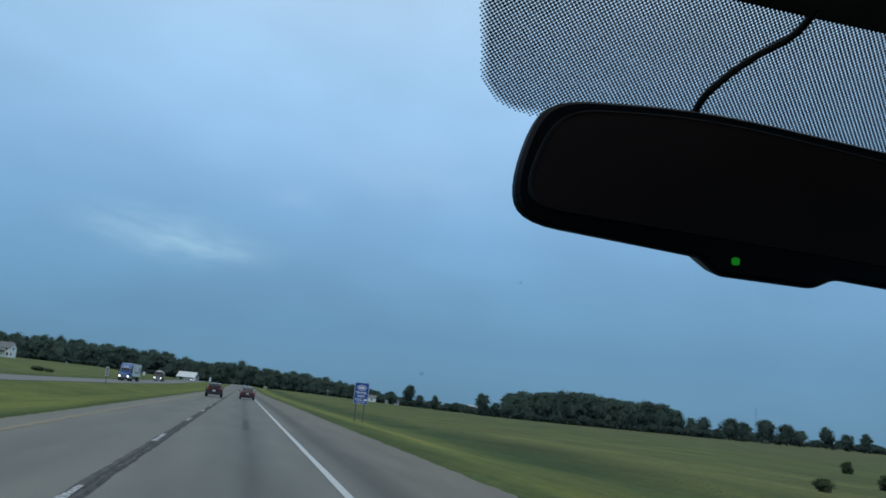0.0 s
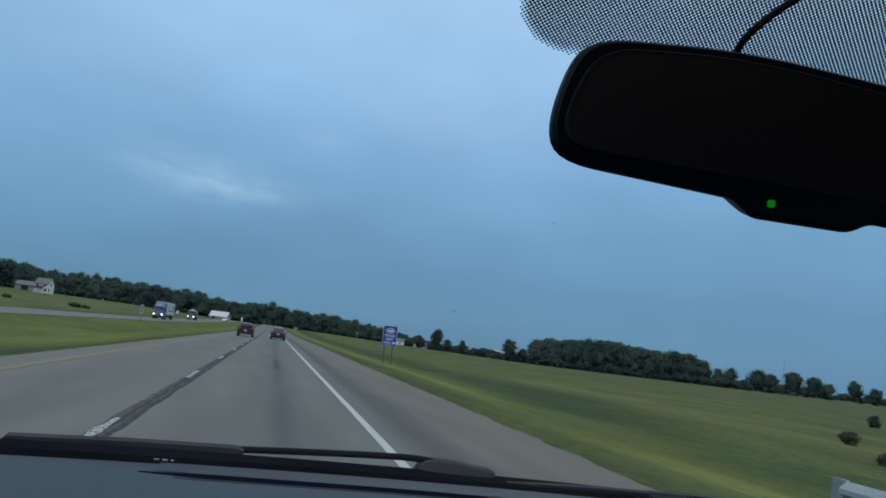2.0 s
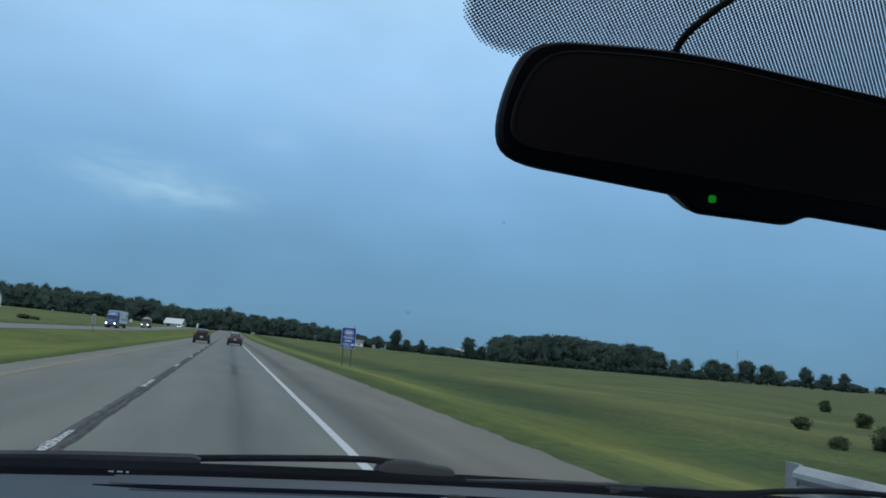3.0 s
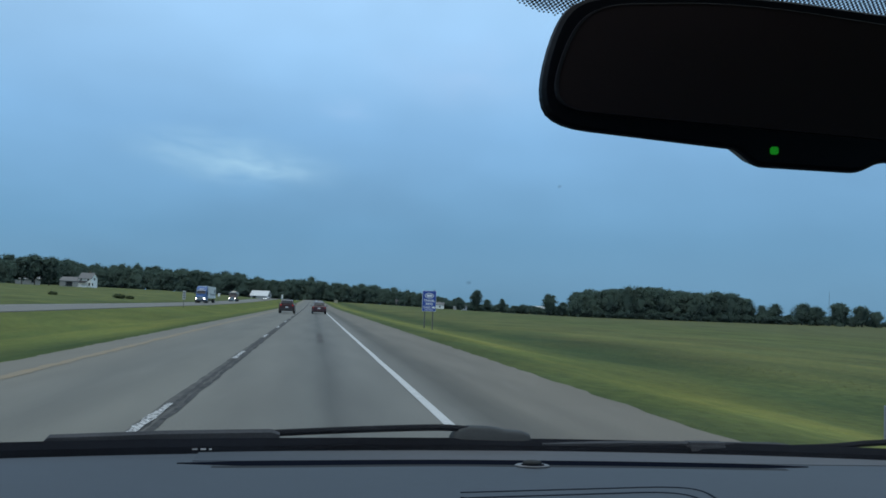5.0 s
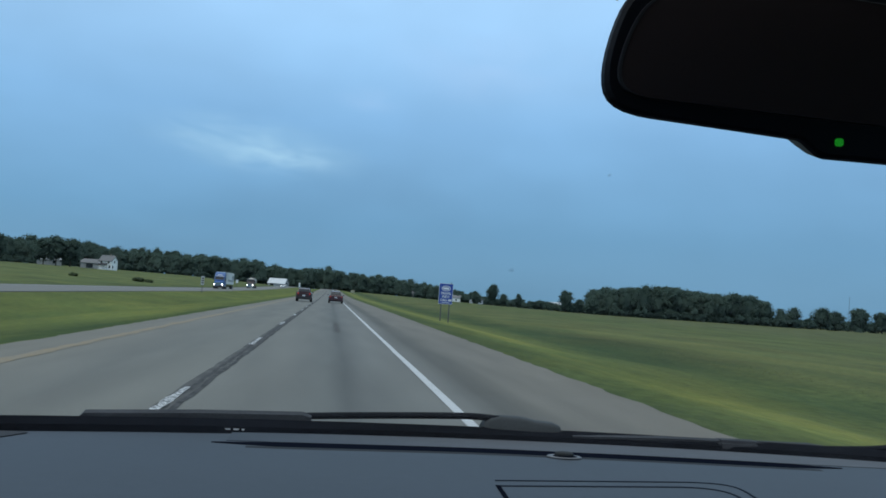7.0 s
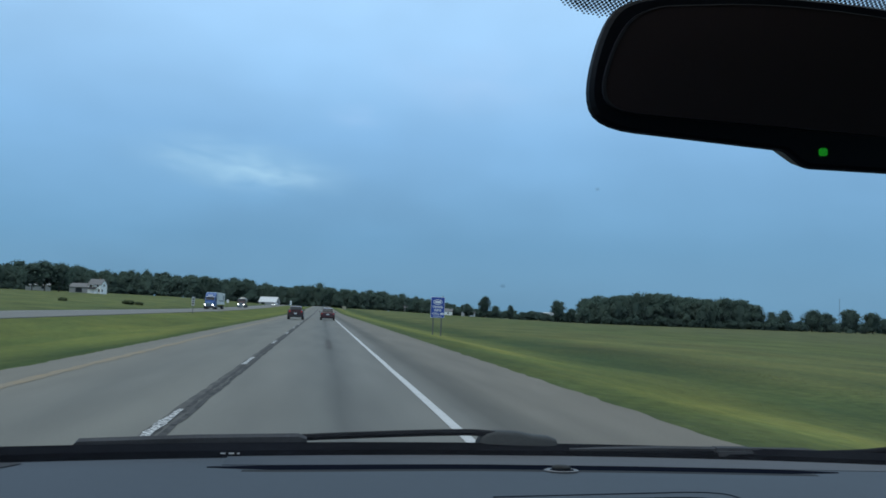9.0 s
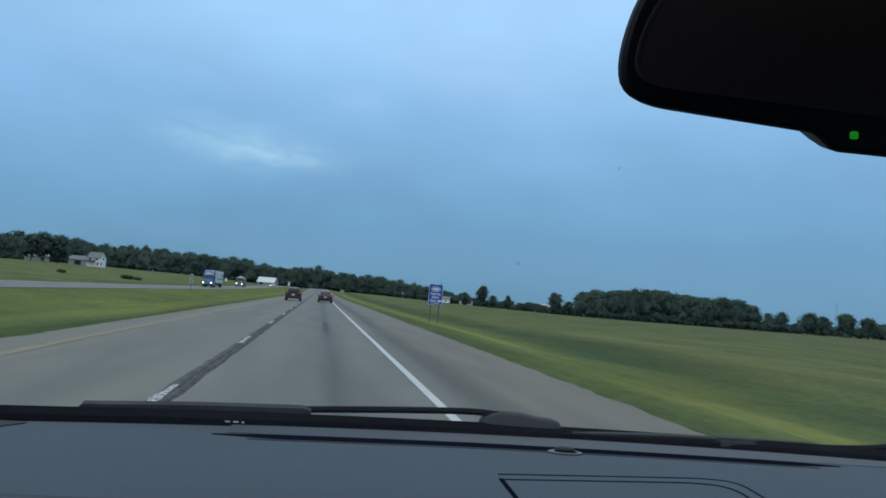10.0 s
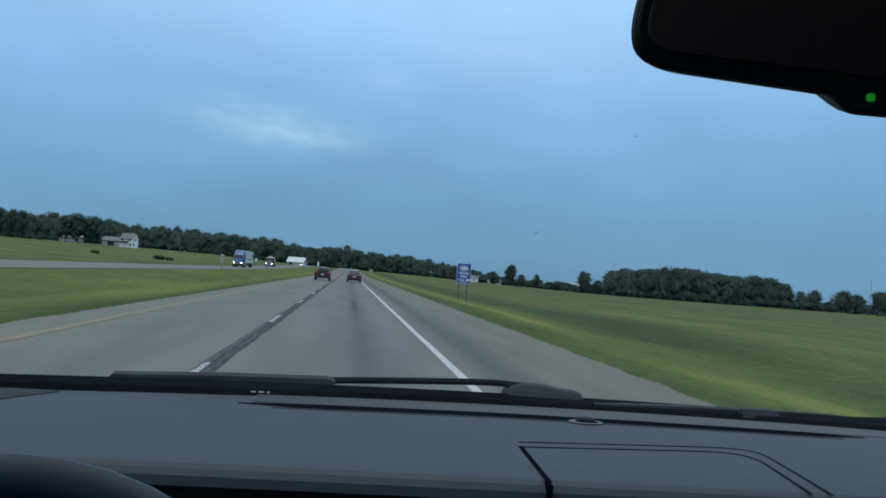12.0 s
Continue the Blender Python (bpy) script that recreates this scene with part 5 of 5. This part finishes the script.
def wiper(name, blade, arm, hub, label):
    e = thing(name, hub[0], label, "wiper", "windscreen wipers")
    bm = bmesh.new()
    rings = []
    for p, h, d in blade:
        p = Vector(p)
        rings.append([p + Vector((0, 0, -0.010)), p + Vector((0, 0.016, -0.006)), p + Vector((0, 0.012, h * 0.8)), p + Vector((0, 0.003, h)), p + Vector((0, -0.004, h * 0.7))])
    loft(bm, rings)
    b = part("blade", bm, M_WIPER, e, "grey beam blade", local=False)
    part("squeegee", tube([Vector(q[0]) + Vector((0, -0.004, -0.011)) for q in blade], 0.003, 6), M_RUBBER, b, local=False)
    part("arm", tube(smoothed(arm, 6), [0.0042] * (6 * (len(arm) - 1) + 1), 8), M_RUBBER, e, local=False)
    if len(hub) > 1:
        bm = bmesh.new()
        loft(bm, [rounded([Vector((x, y, 1.280)), Vector((x, y + 0.026, 1.280)), Vector((x, y + 0.022, z)), Vector((x, y + 0.003, z - 0.001))], 0.004, 3) for x, y, z in hub[1]])
        part("pivot_cap", bm, M_CAP, e, "grey pivot cap", smooth=True, local=False)
    return e


wiper("windscreen_wiper", [((-0.2915, 1.004, 1.283), 0.002, 0), ((-0.2835, 1.006, 1.285), 0.0095, 0), ((-0.16, 1.026, 1.2875), 0.0105, 0), ((-0.04, 1.04, 1.289), 0.0105, 0), ((-0.030, 1.042, 1.289), 0.006, 0)],
      [(-0.10, 1.046, 1.289), (-0.03, 1.052, 1.2935), (0.075, 1.058, 1.2985), (0.165, 1.060, 1.3018), (0.205, 1.062, 1.300)],
      ((0.23, 1.06, 1.28), [(0.184, 1.056, 1.290), (0.187, 1.053, 1.297), (0.195, 1.052, 1.3022), (0.207, 1.052, 1.3044), (0.232, 1.052, 1.3038), (0.243, 1.052, 1.3026), (0.254, 1.052, 1.3000), (0.276, 1.052, 1.2985), (0.2855, 1.053, 1.2955), (0.288, 1.055, 1.288)]),
      "flat grey windscreen wiper parked along the glass foot")
wiper("windscreen_wiper", [((0.30, 1.050, 1.283), 0.003, 0), ((0.42, 1.050, 1.284), 0.006, 0), ((0.62, 1.045, 1.285), 0.006, 0), ((0.66, 1.04, 1.284), 0.003, 0)],
      [(0.62, 1.050, 1.283), (0.70, 1.048, 1.2865), (0.76, 1.042, 1.293), (0.86, 1.028, 1.299), (0.98, 1.0, 1.298)],
      ((0.98, 1.0, 1.28), [(0.93, 0.985, 1.290), (0.94, 0.983, 1.304), (0.98, 0.980, 1.306), (1.01, 0.978, 1.298), (1.02, 0.978, 1.288)]),
      "dark windscreen wiper parked on the passenger's side")


def rear_view_mirror():
    e = thing("rear_view_mirror", (0.2705, 0.4612, 1.5551), "black rear-view mirror with a small green indicator light", "mirror")
    turn = math.atan(0.09)
    e.rotation_euler = (0, radians(-1.7), -turn)
    z0 = 1.555
    shell = [(-0.1095, 1.6478), (-0.1285, 1.636), (-0.1415, 1.590), (-0.134, 1.5675), (-0.0215, 1.5560), (-0.0095, 1.5457), (0.053, 1.5430), (0.067, 1.5500), (0.168, 1.542), (0.182, 1.56), (0.178, 1.614), (0.158, 1.631), (-0.020, 1.6520)]
    rad = [0.018, 0.03, 0.035, 0.024, 0.003, 0.004, 0.006, 0.005, 0.02, 0.02, 0.025, 0.02, 0.05]
    out = rounded([Vector((u * 1.012, 0, z - z0)) for u, z in shell], rad, 5)
    mid = Vector((0.015, 0, 0.043))

    def inset(pts, k, y):
        return [Vector((mid.x + (p.x - mid.x) * (1 - k * 0.5), y, mid.z + (p.z - mid.z) * (1 - k))) for p in pts]

    bm = bmesh.new()
    loft(bm, [inset(out, 0.05, -0.005), inset(out, 0.015, -0.003), inset(out, 0.0, 0.0), inset(out, 0.03, 0.005), inset(out, 0.10, 0.016), inset(out, 0.22, 0.030), inset(out, 0.45, 0.042)])
    part("case", bm, M_MIRROR_CASE, e, "matt black case", smooth=False)
    face = [(-0.101, 1.641), (-0.119, 1.629), (-0.1325, 1.592), (-0.126, 1.5765), (0.162, 1.556), (0.172, 1.565), (0.170, 1.611), (0.152, 1.623), (-0.020, 1.645)]
    rim = rounded([Vector((u * 1.012, 0, z - z0)) for u, z in face], [0.014, 0.025, 0.03, 0.018, 0.015, 0.015, 0.02, 0.02, 0.05], 5)
    bm = bmesh.new()
    loft(bm, [[p + Vector((0, -0.0062, 0)) for p in rim], [p + Vector((0, -0.003, 0)) for p in rim]])
    part("mirror_glass", bm, M_MIRROR, e, "dimmed dark mirror glass")
    # the ground edge of the glass, a thin glossy bevel
    bm = bmesh.new()
    rows = [[bm.verts.new(Vector((mid.x + (q.x - mid.x) * k, y, mid.z + (q.z - mid.z) * k))) for q in rim] for k, y in ((1.004, -0.0052), (1.0, -0.0066), (0.988, -0.0068))]
    for a, b in zip(rows, rows[1:]):
        for i in range(len(rim)):
            bm.faces.new((a[i], a[(i + 1) % len(rim)], b[(i + 1) % len(rim)], b[i]))
    bmesh.ops.recalc_face_normals(bm, faces=bm.faces)
    part("glass_bevel", bm, M_MIRROR_EDGE, e, "ground edge of the glass")
    part("indicator", boxm((-0.0022, -0.0075, -0.0022), (0.0022, -0.003, 0.0022), 0.0006), M_LED, e, "small green light")
    part("stalk", tube([(0.02, 0.035, 0.05), (0.03, 0.07, 0.08), (0.035, 0.085, 0.10)], [0.014, 0.012, 0.016], 12), M_MIRROR_CASE, e)
    return e


rear_view_mirror()
cable = thing("mirror_cable", (0.28, 0.44, 1.68), "thin black cable running up the windscreen to the roof", "cable")
part("lead", tube(smoothed([(0.2507, 0.490, 1.640), (0.2512, 0.474, 1.660), (0.2569, 0.458, 1.671), (0.2694, 0.442, 1.6830), (0.2852, 0.425, 1.694), (0.2905, 0.409, 1.706), (0.296, 0.395, 1.72)], 6), 0.0025, 8), M_CABLE, cable, local=False)

# roof, header and plain shell that close the cabin
shell = thing("cabin_shell", (CENTRE, -0.6, 0.3), "dark grey car cabin lining round the camera", "car cabin", kind="structure")
bm = bmesh.new()
rings = []
for x in np.linspace(-0.47, 1.07, 15):
    dy = -0.2 * (x - CENTRE) ** 2
    dz = -0.06 * (x - CENTRE) ** 2
    rings.append([Vector((x, y + (dy if y > 0 else 0), z + dz)) for y, z in ((0.416, 1.7025), (0.36, 1.713), (0.2, 1.742), (-0.5, 1.77), (-2.2, 1.72), (-2.2, 1.78), (-0.5, 1.83), (0.2, 1.80), (0.40, 1.722))])
loft(bm, rings)
part("headliner", bm, M_LINER, shell, "grey woven headliner", local=False)
part("rear_panel", boxm((-0.47, -2.24, 0.3), (1.07, -2.2, 1.72)), M_LINER, shell, local=False)
for x0, x1 in ((-0.53, -0.475), (1.075, 1.13)):
    part("door_panel", boxm((x0, -2.2, 0.3), (x1, 0.95, 1.18), 0.02), M_LINER, shell, local=False)
    part("pillar", quad([(x0, 0.94, 1.19), (x0, 1.02, 1.19), (x0 + 0.02, 0.30, 1.70), (x0 + 0.02, 0.22, 1.70)], 0.05), M_LINER, shell, local=False)
part("cabin_floor", boxm((-0.53, -2.2, 0.24), (1.13, 1.03, 0.3)), M_LINER, shell, local=False)


def steering_wheel():
    c = Vector((-0.203, 0.42, 1.134))
    e = thing("steering_wheel", c, "blue-grey leather steering wheel with dark hub", "steering wheel")
    e.rotation_euler = (radians(64), 0, 0)
    bm = bmesh.new()
    n, rr = 48, 0.198
    rows = []
    for i in range(n):
        a = 2 * math.pi * i / n
        d = Vector((math.cos(a), math.sin(a), 0))
        rows.append([d * (rr - 0.014 + 0.014 * math.cos(q)) + Vector((0, 0, 0.016 * math.sin(q))) for q in [2 * math.pi * k / 10 for k in range(10)]])
    vs = [[bm.verts.new(p) for p in r] for r in rows]
    for i in range(n):
        for k in range(10):
            bm.faces.new((vs[i][k], vs[(i + 1) % n][k], vs[(i + 1) % n][(k + 1) % 10], vs[i][(k + 1) % 10]))
    bmesh.ops.recalc_face_normals(bm, faces=bm.faces)
    part("rim", bm, M_WHEEL, e, "leather rim", smooth=True)
    bm = bmesh.new()
    loft(bm, [ring(Vector((0, 0, z)), Vector((1, 0, 0)), Vector((0, 1, 0)), r, 20) for z, r in ((-0.05, 0.05), (-0.03, 0.075), (0.0, 0.07), (0.01, 0.05))])
    part("hub", bm, M_DASH_LOW, e)
    for a in (0, math.pi, -math.pi / 2):
        d = Vector((math.cos(a), math.sin(a), 0))
        part("spoke", tube([d * 0.06 + Vector((0, 0, -0.02)), d * 0.184], [0.02, 0.012], 8), M_DASH_LOW, e)
    part("column", tube([(0, 0, -0.04), (0, 0, -0.24)], 0.04, 12), M_DASH_LOW, e)


steering_wheel()
